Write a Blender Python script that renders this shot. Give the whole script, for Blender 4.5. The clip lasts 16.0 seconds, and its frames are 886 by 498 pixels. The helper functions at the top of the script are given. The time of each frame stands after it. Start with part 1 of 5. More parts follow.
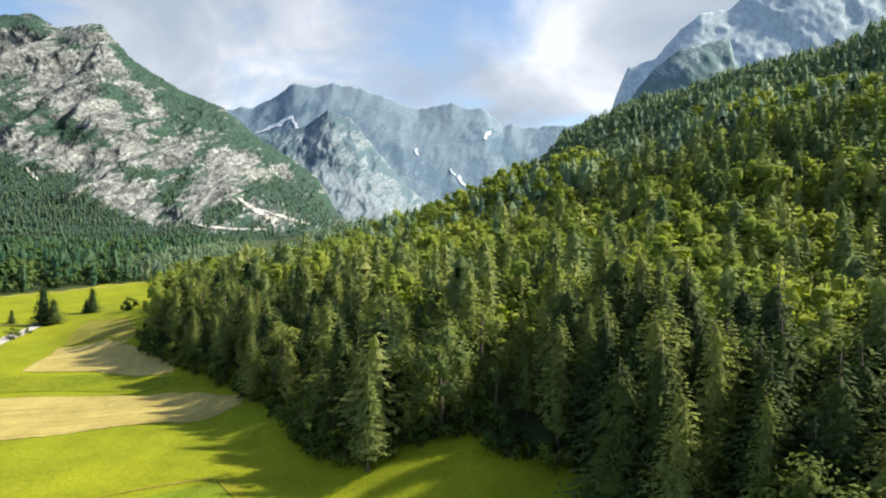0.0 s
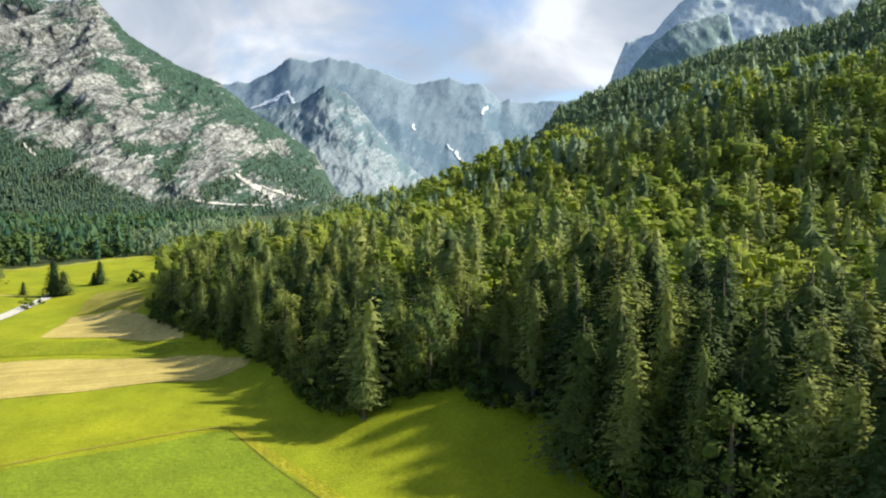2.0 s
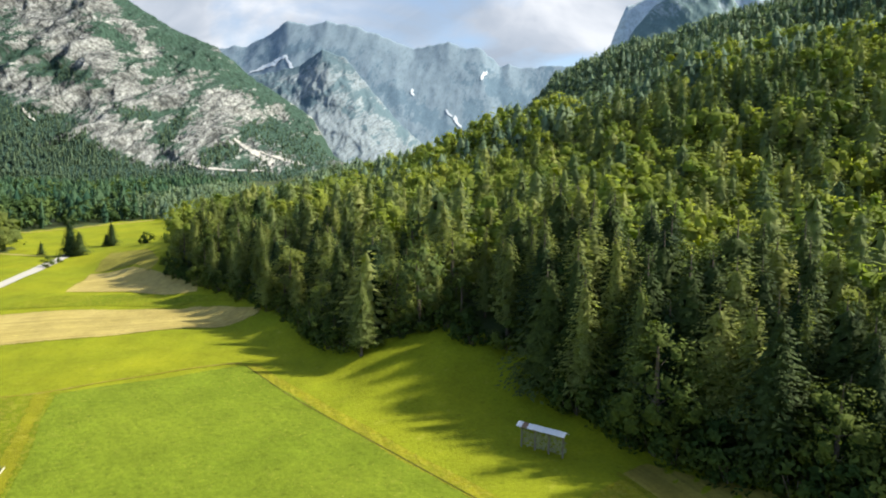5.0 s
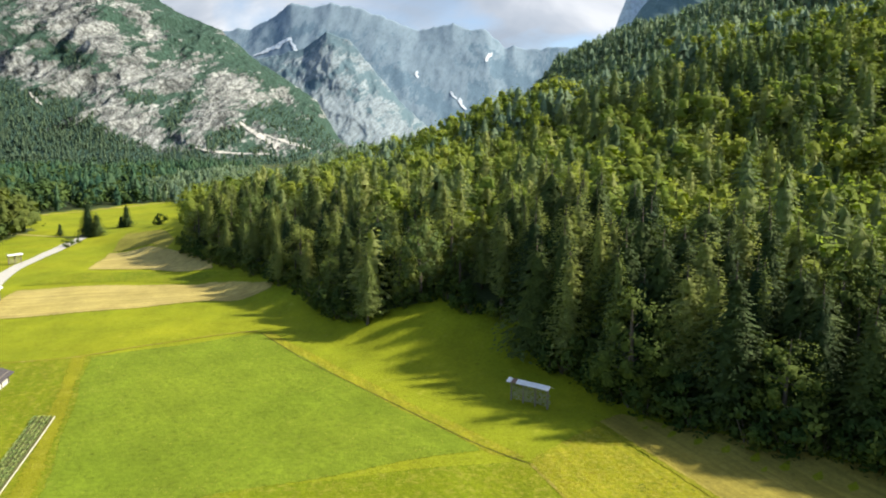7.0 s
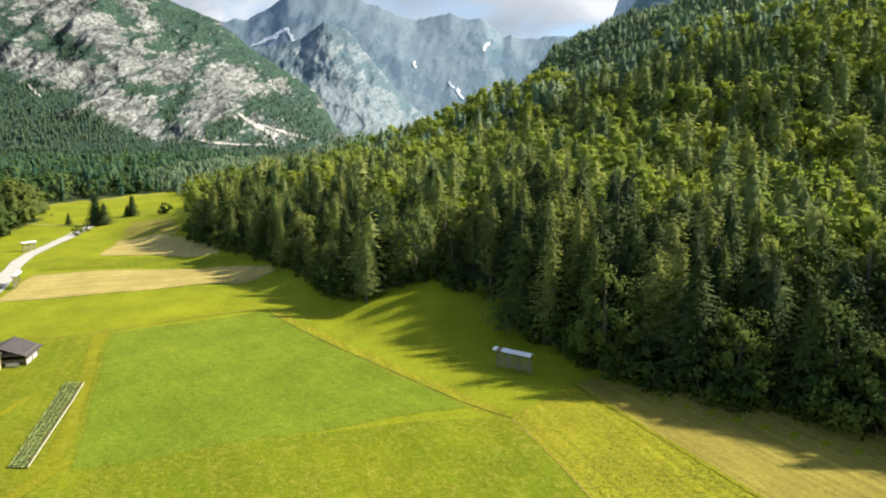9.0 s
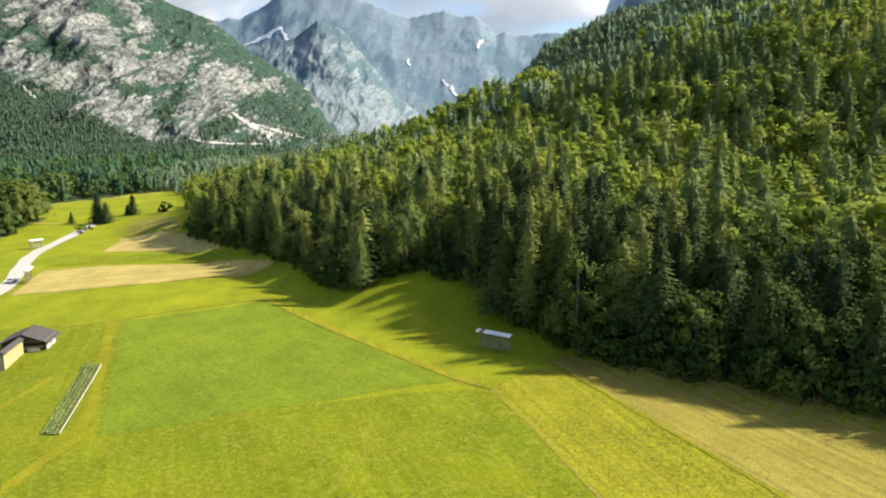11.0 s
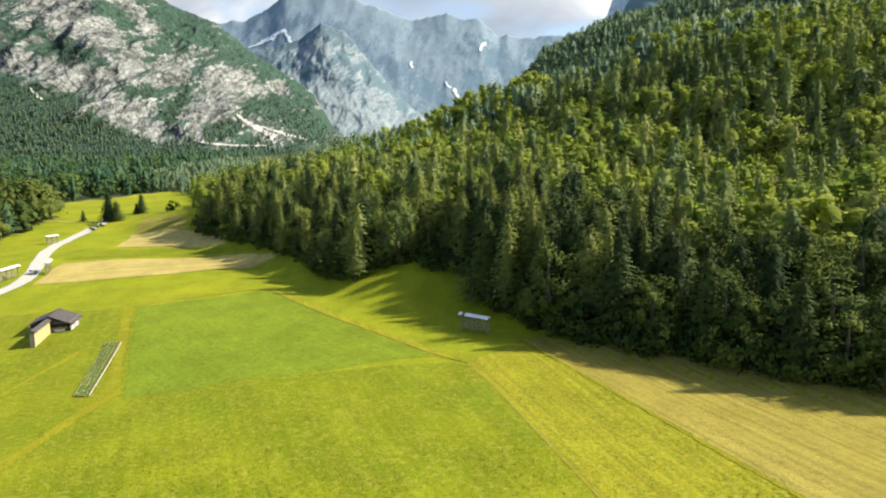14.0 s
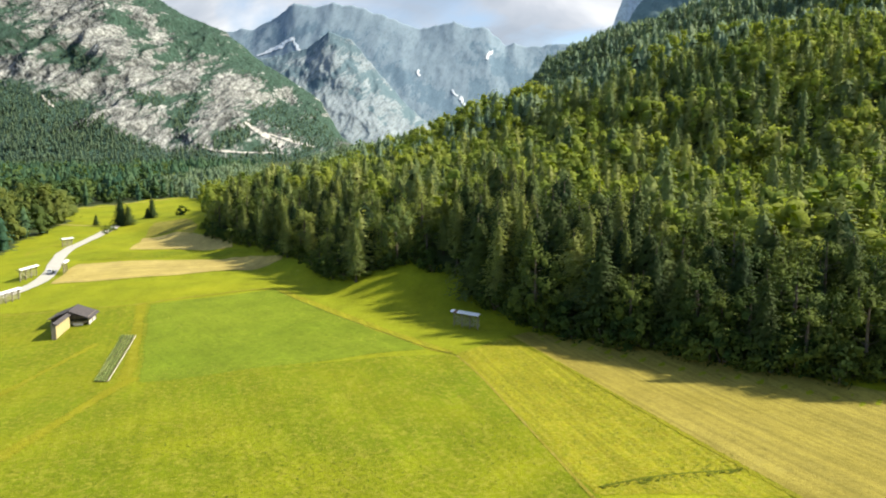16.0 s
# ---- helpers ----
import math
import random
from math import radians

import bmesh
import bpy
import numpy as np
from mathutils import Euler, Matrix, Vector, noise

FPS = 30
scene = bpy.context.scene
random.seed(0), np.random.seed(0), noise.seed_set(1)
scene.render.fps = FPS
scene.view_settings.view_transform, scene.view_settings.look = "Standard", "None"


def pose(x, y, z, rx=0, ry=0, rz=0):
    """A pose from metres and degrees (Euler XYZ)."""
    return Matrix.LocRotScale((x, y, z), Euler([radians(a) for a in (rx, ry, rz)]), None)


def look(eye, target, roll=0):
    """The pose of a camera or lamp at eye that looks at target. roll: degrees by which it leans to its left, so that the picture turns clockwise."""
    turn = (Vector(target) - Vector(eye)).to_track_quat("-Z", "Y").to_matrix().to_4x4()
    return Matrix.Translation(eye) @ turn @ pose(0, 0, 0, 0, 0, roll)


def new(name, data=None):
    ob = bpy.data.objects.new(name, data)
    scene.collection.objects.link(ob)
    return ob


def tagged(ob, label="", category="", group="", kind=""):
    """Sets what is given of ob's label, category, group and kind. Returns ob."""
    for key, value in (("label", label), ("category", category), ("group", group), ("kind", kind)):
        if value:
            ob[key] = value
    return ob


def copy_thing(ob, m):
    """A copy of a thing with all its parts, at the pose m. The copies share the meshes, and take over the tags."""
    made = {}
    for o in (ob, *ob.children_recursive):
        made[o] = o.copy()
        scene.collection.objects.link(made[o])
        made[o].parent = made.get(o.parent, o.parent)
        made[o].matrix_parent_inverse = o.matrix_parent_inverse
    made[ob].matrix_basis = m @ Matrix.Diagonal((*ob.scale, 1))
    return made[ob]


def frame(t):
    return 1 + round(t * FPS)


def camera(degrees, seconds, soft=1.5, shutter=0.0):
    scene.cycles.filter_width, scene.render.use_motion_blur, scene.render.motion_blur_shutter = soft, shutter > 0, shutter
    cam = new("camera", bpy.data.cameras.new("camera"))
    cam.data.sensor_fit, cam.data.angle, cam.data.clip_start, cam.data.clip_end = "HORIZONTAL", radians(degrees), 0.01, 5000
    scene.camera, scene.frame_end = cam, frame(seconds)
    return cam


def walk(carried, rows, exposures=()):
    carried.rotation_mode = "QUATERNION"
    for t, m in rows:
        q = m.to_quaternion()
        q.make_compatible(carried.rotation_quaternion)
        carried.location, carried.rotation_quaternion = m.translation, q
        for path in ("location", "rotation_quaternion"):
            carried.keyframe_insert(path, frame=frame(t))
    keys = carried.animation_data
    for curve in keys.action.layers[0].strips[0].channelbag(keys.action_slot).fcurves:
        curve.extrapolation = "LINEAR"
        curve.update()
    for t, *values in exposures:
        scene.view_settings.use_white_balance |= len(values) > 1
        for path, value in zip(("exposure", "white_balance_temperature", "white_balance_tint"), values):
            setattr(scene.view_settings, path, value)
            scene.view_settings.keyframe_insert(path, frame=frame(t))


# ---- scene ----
cam = camera(66.0, 16.0, soft=2.0)
EXPOSURE = 0.81
PATH = [
    (0, (2.621, 1.603, 43.375), (2.704, 3.6, 43.33), 0.6),
    (0.5, (2.963, -1.282, 43.227), (3.048, 0.716, 43.166), 0.6),
    (1, (3.278, -5.014, 43.178), (3.365, -3.017, 43.097), 0.5),
    (1.5, (3.601, -8.033, 43.153), (3.689, -6.037, 43.057), 0.5),
    (2, (3.897, -11.384, 43.055), (3.988, -9.389, 42.939), 0.6),
    (2.5, (4.002, -14.36, 42.827), (4.093, -12.367, 42.696), 0.6),
    (3, (4.316, -17.978, 42.941), (4.409, -15.986, 42.79), 0.6),
    (3.5, (4.6, -20.963, 42.848), (4.695, -18.973, 42.681), 0.7),
    (4, (5.073, -24.179, 42.731), (5.169, -22.189, 42.546), 0.7),
    (6.5, (6.287, -39.868, 42.672), (6.371, -37.886, 42.422), 0.6),
    (7, (6.532, -43.124, 42.604), (6.611, -41.143, 42.34), 0.5),
    (7.5, (6.724, -45.95, 42.709), (6.801, -43.971, 42.433), 0.4),
    (8, (7.093, -49.103, 42.674), (7.169, -47.125, 42.389), 0.3),
    (8.5, (7.273, -51.931, 42.545), (7.352, -49.954, 42.256), 0.3),
    (9, (7.573, -55.245, 42.399), (7.655, -53.268, 42.106), 0.2),
    (9.5, (7.863, -58.102, 42.557), (7.95, -56.126, 42.261), 0.1),
    (12, (10.061, -73.11, 42.641), (10.155, -71.135, 42.341), -0.4),
    (12.5, (10.593, -75.419, 42.421), (10.686, -73.444, 42.122), -0.4),
    (13, (11.195, -78.219, 42.355), (11.286, -76.244, 42.056), -0.3),
    (13.5, (11.871, -81.089, 42.431), (11.96, -79.113, 42.134), -0.2),
    (14, (12.555, -83.716, 42.457), (12.64, -81.74, 42.163), -0.2),
    (14.5, (13.199, -86.446, 42.406), (13.28, -84.469, 42.116), -0.1),
    (15, (13.861, -89.175, 42.432), (13.937, -87.196, 42.149), -0.0),
    (15.5, (14.584, -91.906, 42.342), (14.654, -89.927, 42.064), -0.0),
    (16, (15.283, -94.683, 42.411), (15.349, -92.703, 42.139), 0.0),
]
walk(cam, [(t, look(eye, target, roll)) for t, eye, target, roll in PATH], exposures=[(0, EXPOSURE - 0.03, 6100, 10), (4, EXPOSURE - 0.08, 6100, 10), (8, EXPOSURE - 0.08, 6180, 10), (12, EXPOSURE - 0.02, 6280, 10), (16, EXPOSURE, 6280, 10)])


# ---- light ----
SUN_EL, SUN_AZ = 40.0, 84.0
world = bpy.data.worlds.new("world")
scene.world = world
world.use_nodes = True


def sky_nodes():
    nt = world.node_tree
    nt.nodes.clear()
    N, L = nt.nodes.new, nt.links.new
    sky = N("ShaderNodeTexSky")
    sky.sky_type, sky.sun_disc = "NISHITA", False
    sky.sun_elevation, sky.sun_rotation = radians(SUN_EL), radians(SUN_AZ)
    sky.air_density, sky.dust_density = 1.0, 1.5
    tc = N("ShaderNodeTexCoord")
    sep = N("ShaderNodeSeparateXYZ")
    L(tc.outputs["Generated"], sep.inputs[0])
    lift = N("ShaderNodeMath")
    lift.operation, lift.inputs[1].default_value = "MAXIMUM", 0.0
    L(sep.outputs["Z"], lift.inputs[0])
    add = N("ShaderNodeMath")
    add.operation, add.inputs[1].default_value = "ADD", 0.45
    L(lift.outputs[0], add.inputs[0])
    flat = []
    for axis in ("X", "Y"):
        d = N("ShaderNodeMath")
        d.operation = "DIVIDE"
        L(sep.outputs[axis], d.inputs[0])
        L(add.outputs[0], d.inputs[1])
        flat.append(d)
    joined = N("ShaderNodeCombineXYZ")
    L(flat[0].outputs[0], joined.inputs[0])
    L(flat[1].outputs[0], joined.inputs[1])
    com = N("ShaderNodeMapping")
    com.inputs["Location"].default_value = CLOUDS_AT
    L(joined.outputs[0], com.inputs[0])
    n1 = N("ShaderNodeTexNoise")
    n1.inputs["Scale"].default_value, n1.inputs["Detail"].default_value, n1.inputs["Roughness"].default_value = 2.0, 7, 0.52
    n1.inputs["Distortion"].default_value = 0.35
    L(com.outputs[0], n1.inputs["Vector"])
    cover = N("ShaderNodeValToRGB")
    cover.color_ramp.elements[0].position, cover.color_ramp.elements[1].position = 0.48, 0.60
    # clouds gather over the northern mountains; unseen southern sky kept clear to cut fill
    bank = N("ShaderNodeMapRange")
    bank.inputs[1].default_value, bank.inputs[2].default_value = -0.1, 0.75
    bank.inputs[3].default_value, bank.inputs[4].default_value = -0.09, 0.09
    L(sep.outputs["Y"], bank.inputs[0])
    lot = N("ShaderNodeMath")
    lot.operation = "ADD"
    L(n1.outputs["Fac"], lot.inputs[0])
    L(bank.outputs[0], lot.inputs[1])
    L(lot.outputs[0], cover.inputs[0])
    n2 = N("ShaderNodeTexNoise")
    n2.inputs["Scale"].default_value, n2.inputs["Detail"].default_value, n2.inputs["Roughness"].default_value = 2.6, 7, 0.5
    n2.inputs["Distortion"].default_value = 0.5
    L(com.outputs[0], n2.inputs["Vector"])
    tone = N("ShaderNodeValToRGB")
    e = tone.color_ramp.elements
    e[0].position, e[0].color = 0.38, (0.58, 0.65, 0.74, 1)
    e[1].position, e[1].color = 0.62, (1.18, 1.18, 1.18, 1)
    mid_tone = e.new(0.5)
    mid_tone.color = (0.80, 0.84, 0.90, 1)
    L(n2.outputs["Fac"], tone.inputs[0])
    b1, b2 = N("ShaderNodeBackground"), N("ShaderNodeBackground")
    b1.inputs[1].default_value = SKY
    b2.inputs[1].default_value = CLOUD
    L(sky.outputs[0], b1.inputs[0])
    L(tone.outputs[0], b2.inputs[0])
    mix = N("ShaderNodeMixShader")
    L(cover.outputs[0], mix.inputs[0])
    L(b1.outputs[0], mix.inputs[1])
    L(b2.outputs[0], mix.inputs[2])
    out = N("ShaderNodeOutputWorld")
    L(mix.outputs[0], out.inputs[0])


SKY, CLOUD = 0.11, 0.50
CLOUDS_AT = (5.3, 2.2, 0.0)
sky_nodes()
sun_data = bpy.data.lights.new("sun", "SUN")
sun_data.energy, sun_data.angle, sun_data.color = 5.0, radians(2.4), (1.0, 0.90, 0.68)
sun = new("sun", sun_data)
se, sa = radians(SUN_EL), radians(SUN_AZ)
sun_dir = Vector((math.sin(sa) * math.cos(se), math.cos(sa) * math.cos(se), math.sin(se)))
sun.matrix_world = look(sun_dir * 300, (0, 0, 0))


# ---- materials ----
def material(name, rough=0.9, spec=0.2):
    m = bpy.data.materials.new(name)
    m.use_nodes = True
    b = m.node_tree.nodes["Principled BSDF"]
    b.inputs["Roughness"].default_value = rough
    b.inputs["Specular IOR Level"].default_value = spec
    return m, m.node_tree, b


def noise_ramp(nt, scale, stops, vector=None, detail=5.0, rough=0.55, distort=0.0, stretch=(1, 1, 1), turn=(0, 0, 0)):
    """A noise in object space, through a colour ramp of (position, colour)."""
    N, L = nt.nodes.new, nt.links.new
    if vector is None:
        vector = N("ShaderNodeTexCoord").outputs["Object"]
    turned = N("ShaderNodeMapping")
    turned.inputs["Rotation"].default_value = [radians(a) for a in turn]
    L(vector, turned.inputs[0])
    mp = N("ShaderNodeMapping")
    mp.inputs["Scale"].default_value = stretch
    L(turned.outputs[0], mp.inputs[0])
    n = N("ShaderNodeTexNoise")
    n.inputs["Scale"].default_value, n.inputs["Detail"].default_value = scale, detail
    n.inputs["Roughness"].default_value, n.inputs["Distortion"].default_value = rough, distort
    L(mp.outputs[0], n.inputs["Vector"])
    r = N("ShaderNodeValToRGB")
    while len(r.color_ramp.elements) < len(stops):
        r.color_ramp.elements.new(0.5)
    for e, (p, c) in zip(r.color_ramp.elements, stops):
        e.position, e.color = p, (*c, 1) if len(c) == 3 else c
    L(n.outputs["Fac"], r.inputs[0])
    return r.outputs[0], n.outputs["Fac"]


def mixed(nt, fac, a, b, mode="MIX"):
    n = nt.nodes.new("ShaderNodeMix")
    n.data_type, n.blend_type = "RGBA", mode
    for sock, v in ((n.inputs[0], fac), (n.inputs[6], a), (n.inputs[7], b)):
        if isinstance(v, (int, float)):
            sock.default_value = v
        elif isinstance(v, tuple):
            sock.default_value = (*v, 1)
        else:
            nt.links.new(v, sock)
    return n.outputs[2]


def bump(nt, b, height, strength, distance):
    n = nt.nodes.new("ShaderNodeBump")
    n.inputs["Strength"].default_value, n.inputs["Distance"].default_value = strength, distance
    nt.links.new(height, n.inputs["Height"])
    nt.links.new(n.outputs[0], b.inputs["Normal"])


G3 = lambda v: (v, v, v)


def grass_material(name, low, high, dry, patch=0.03, fine=1.6, streak=None, dryness=0.62, rim=0.0, spot=0.45, comb=1.0):
    """Mown or growing grass: broad patches, tufts, dry flecks and, where mown, streaks along the swath."""
    m, nt, b = material(name, 0.95, 0.1)
    broad, _ = noise_ramp(nt, patch, [(0.3, low), (0.7, high)], detail=4)
    tufts, h = noise_ramp(nt, fine, [(0.28, G3(0.74)), (0.5, G3(1.0)), (0.72, G3(1.2))], detail=6, rough=0.7)
    col = mixed(nt, 1.0, broad, tufts, "MULTIPLY")
    mottle, _ = noise_ramp(nt, 0.11, [(0.32, G3(0.82)), (0.5, G3(1.0)), (0.68, G3(1.16))], detail=5, rough=0.62, stretch=(1, 0.7, 1))
    col = mixed(nt, 0.9, col, mottle, "MULTIPLY")
    fleck, _ = noise_ramp(nt, spot, [(dryness - 0.08, G3(0)), (dryness + 0.1, G3(0.75))], detail=8, rough=0.72)
    col = mixed(nt, fleck, col, dry)
    if streak:
        lines, _ = noise_ramp(nt, 1.0, [(0.35, G3(1 - 0.22 * comb)), (0.65, G3(1 + 0.16 * comb))], stretch=(0.9, 0.014, 1), turn=(0, 0, streak), detail=4)
        col = mixed(nt, 0.9, col, lines, "MULTIPLY")
    weeds, _ = noise_ramp(nt, 0.8, [(0.60, G3(1.0)), (0.70, G3(0.70))], detail=3, rough=0.6)
    col = mixed(nt, 1.0, col, weeds, "MULTIPLY")
    nt.links.new(col, b.inputs["Base Color"])
    bump(nt, b, h, 0.8, 0.25)
    if rim:
        # the sward thins out raggedly towards the border of the field
        at = nt.nodes.new("ShaderNodeAttribute")
        at.attribute_name = "tone"
        _, ragged = noise_ramp(nt, 1.1, [(0, G3(0)), (1, G3(1))], detail=6, rough=0.7)
        over = nt.nodes.new("ShaderNodeMath")
        over.operation, over.inputs[1].default_value = "DIVIDE", rim
        nt.links.new(at.outputs["Fac"], over.inputs[0])
        tot = nt.nodes.new("ShaderNodeMath")
        tot.operation = "ADD"
        nt.links.new(over.outputs[0], tot.inputs[0])
        nt.links.new(ragged, tot.inputs[1])
        cut = nt.nodes.new("ShaderNodeMapRange")
        cut.inputs[1].default_value, cut.inputs[2].default_value = 0.84, 0.87
        nt.links.new(tot.outputs[0], cut.inputs[0])
        thin = nt.nodes.new("ShaderNodeBsdfTransparent")
        mx = nt.nodes.new("ShaderNodeMixShader")
        nt.links.new(cut.outputs[0], mx.inputs[0])
        nt.links.new(thin.outputs[0], mx.inputs[1])
        nt.links.new(b.outputs[0], mx.inputs[2])
        nt.links.new(mx.outputs[0], nt.nodes["Material Output"].inputs[0])
    return m


def leaf_material(name, dark, light, own=False, glow=0.3):
    """Foliage: each tree has its own tone; thin leaves let some light through."""
    m, nt, b = material(name, 0.7, 0.1)
    N, L = nt.nodes.new, nt.links.new
    if own:
        tone = N("ShaderNodeObjectInfo").outputs["Random"]
    else:
        at = N("ShaderNodeAttribute")
        at.attribute_name = "tone"
        tone = at.outputs["Fac"]
    col = mixed(nt, tone, dark, light)
    spots, _ = noise_ramp(nt, 0.45, [(0.3, G3(0.78)), (0.7, G3(1.18))], detail=3)
    col = mixed(nt, 0.9, col, spots, "MULTIPLY")
    sprays, h = noise_ramp(nt, 3.0, [(0.34, G3(0.42 if own else 0.62)), (0.52, G3(1.0)), (0.68, G3(1.4 if own else 1.2))], detail=5, rough=0.75)
    col = mixed(nt, 0.9, col, sprays, "MULTIPLY")
    L(col, b.inputs["Base Color"])
    bump(nt, b, h, 0.55, 0.35)
    tr = N("ShaderNodeBsdfTranslucent")
    warm = mixed(nt, 1.0, col, (1.15, 1.2, 0.6), "MULTIPLY")
    L(warm, tr.inputs[0])
    mx = N("ShaderNodeMixShader")
    mx.inputs[0].default_value = glow
    L(b.outputs[0], mx.inputs[1])
    L(tr.outputs[0], mx.inputs[2])
    L(mx.outputs[0], nt.nodes["Material Output"].inputs[0])
    return m


def plain_material(name, a, b_col, scale=3.0, rough=0.8, spec=0.3, metal=0.0, depth=0.02, stretch=(1, 1, 1)):
    m, nt, b = material(name, rough, spec)
    col, h = noise_ramp(nt, scale, [(0.3, a), (0.7, b_col)], detail=7, rough=0.65, stretch=stretch)
    fine, _ = noise_ramp(nt, scale * 9, [(0.3, G3(0.8)), (0.7, G3(1.15))], detail=4, stretch=stretch)
    nt.links.new(mixed(nt, 0.8, col, fine, "MULTIPLY"), b.inputs["Base Color"])
    b.inputs["Metallic"].default_value = metal
    bump(nt, b, h, 0.6, depth)
    return m


# far meadow lighter than the near grass: grazing backlight put into the colour
MEADOW = grass_material("meadow grass", (0.175, 0.211, 0.009), (0.255, 0.270, 0.010), (0.370, 0.347, 0.056), dryness=0.66)
NEARGRASS = grass_material("mown meadow grass", (0.125, 0.168, 0.005), (0.193, 0.212, 0.006), (0.29, 0.27, 0.035), patch=0.05, dryness=0.57, rim=2.0, spot=0.9, streak=-19, comb=0.45)
LUSH = grass_material("lush grass", (0.134, 0.187, 0.011), (0.169, 0.215, 0.014), (0.22, 0.240, 0.035), fine=1.0, dryness=0.66, rim=1.6, streak=-36, comb=0.3)
YELLOWED = grass_material("flowering meadow", (0.16, 0.182, 0.007), (0.265, 0.248, 0.009), (0.34, 0.295, 0.045), patch=0.8, fine=1.8, streak=-13, dryness=0.55, rim=1.8, spot=1.4, comb=0.8)
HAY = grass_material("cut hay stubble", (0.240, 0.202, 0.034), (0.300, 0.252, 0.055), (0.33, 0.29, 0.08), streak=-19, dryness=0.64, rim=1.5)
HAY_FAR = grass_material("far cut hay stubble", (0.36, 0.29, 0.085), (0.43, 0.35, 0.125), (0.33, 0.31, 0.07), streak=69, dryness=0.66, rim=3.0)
OLIVE = grass_material("olive-brown field grass", (0.20, 0.19, 0.030), (0.27, 0.24, 0.045), (0.30, 0.27, 0.06), streak=69, dryness=0.64, rim=2.0)
LUSHER = grass_material("uncut dark grass", (0.165, 0.178, 0.008), (0.225, 0.215, 0.010), (0.29, 0.25, 0.03), fine=2.2, dryness=0.58, rim=1.8)
SWATH = grass_material("dry mown swath", (0.190, 0.196, 0.008), (0.240, 0.228, 0.010), (0.29, 0.27, 0.03), fine=2.0, dryness=0.6, rim=3.0)
HEDGE = grass_material("dark weedy grass", (0.070, 0.096, 0.008), (0.120, 0.140, 0.010), (0.20, 0.19, 0.02), fine=2.6, dryness=0.62, rim=0.5)
RUT = grass_material("trodden grass", (0.075, 0.085, 0.008), (0.13, 0.12, 0.012), (0.18, 0.14, 0.05), fine=2.5, dryness=0.60)
TRACK = grass_material("worn wheel track", (0.20, 0.185, 0.012), (0.26, 0.22, 0.03), (0.30, 0.25, 0.08), fine=2.0, dryness=0.56)
HAY_TRACK = grass_material("pale worn path", (0.36, 0.31, 0.12), (0.44, 0.38, 0.17), (0.40, 0.36, 0.16), fine=2.0, dryness=0.6)
FLOOR = plain_material("forest floor", (0.03, 0.045, 0.012), (0.06, 0.08, 0.02), scale=0.3, depth=0.3)
GRAVEL = plain_material("white gravel", (0.408, 0.390, 0.348), (0.528, 0.504, 0.456), scale=1.5)
BARK = plain_material("bark", (0.07, 0.055, 0.04), (0.17, 0.14, 0.11), scale=4, stretch=(1, 1, 0.2))
# hill foliage is lightened for sun and haze, NEEDLE_T and LEAF_T darkened for shade
NEEDLE = leaf_material("spruce needles", (0.125, 0.188, 0.084), (0.290, 0.335, 0.120), glow=0.5)
NEEDLE_T = leaf_material("spruce needles of a tree, shade tone", (0.024, 0.050, 0.018), (0.090, 0.124, 0.032), own=True, glow=0.2)
LARCH = leaf_material("larch needles", (0.245, 0.302, 0.112), (0.390, 0.415, 0.140), glow=0.52)
LARCH_T = leaf_material("larch needles of a tree", (0.215, 0.270, 0.092), (0.340, 0.372, 0.115), own=True, glow=0.52)
LEAF = leaf_material("beech leaves", (0.195, 0.270, 0.052), (0.345, 0.388, 0.066), glow=0.52)
LEAF_T = leaf_material("beech leaves of a tree, shade tone", (0.034, 0.070, 0.016), (0.125, 0.165, 0.030), own=True, glow=0.22)
ASH_T = leaf_material("ash leaves of a tree", (0.160, 0.225, 0.078), (0.290, 0.330, 0.094), own=True, glow=0.52)
VALLEY_LEAF = leaf_material("valley leaves", (0.054, 0.101, 0.036), (0.131, 0.190, 0.054), glow=0.35)
VALLEY = leaf_material("valley spruce needles", (0.033, 0.087, 0.053), (0.095, 0.166, 0.081), glow=0.3)
# haze of the back hills is put into FAR_NEEDLE and RIDGE: bluer, paler
FAR_NEEDLE = leaf_material("hazed far spruce needles", (0.132, 0.208, 0.150), (0.225, 0.298, 0.168), glow=0.4)
GROVE = leaf_material("olive grove leaves", (0.080, 0.125, 0.034), (0.185, 0.215, 0.050), glow=0.4)
# haze at the mountain foot, put in as a lighter, flatter needle colour
FLANK = leaf_material("mountain spruce needles", (0.072, 0.120, 0.080), (0.128, 0.182, 0.104), glow=0.3)
RIDGE = leaf_material("hazed far woods", (0.150, 0.232, 0.162), (0.245, 0.315, 0.178), glow=0.4)


# ---- land ----
# s runs from the forest's edge uphill, u along that edge
def step(v):
    v = np.clip(v, 0, 1)
    return v * v * (3 - 2 * v)


NEAR_AZ, NEAR_M = [-0.45, -0.3, -0.2, -0.142, -0.11, -0.028, 0.055, 0.138, 0.22, 0.4], [0.0, 0.1, 0, 0.33, 0.48, 0.59, 0.72, 0.9, 1.0, 1.0]
FAR_AZ, FAR_H = [-0.2, -0.11, -0.028, 0.055, 0.138, 0.22, 0.304, 0.388, 0.472, 0.626, 0.7, 1.2], [0, 0, 0, 0, 25, 95, 122, 127, 139, 140, 158, 150]


def slope_axes(x, y):
    s, u = (x - 45) * 0.78 + (y - 64) * 0.62, 0.62 * (x - 45) - 0.78 * (y - 64)
    return s, u


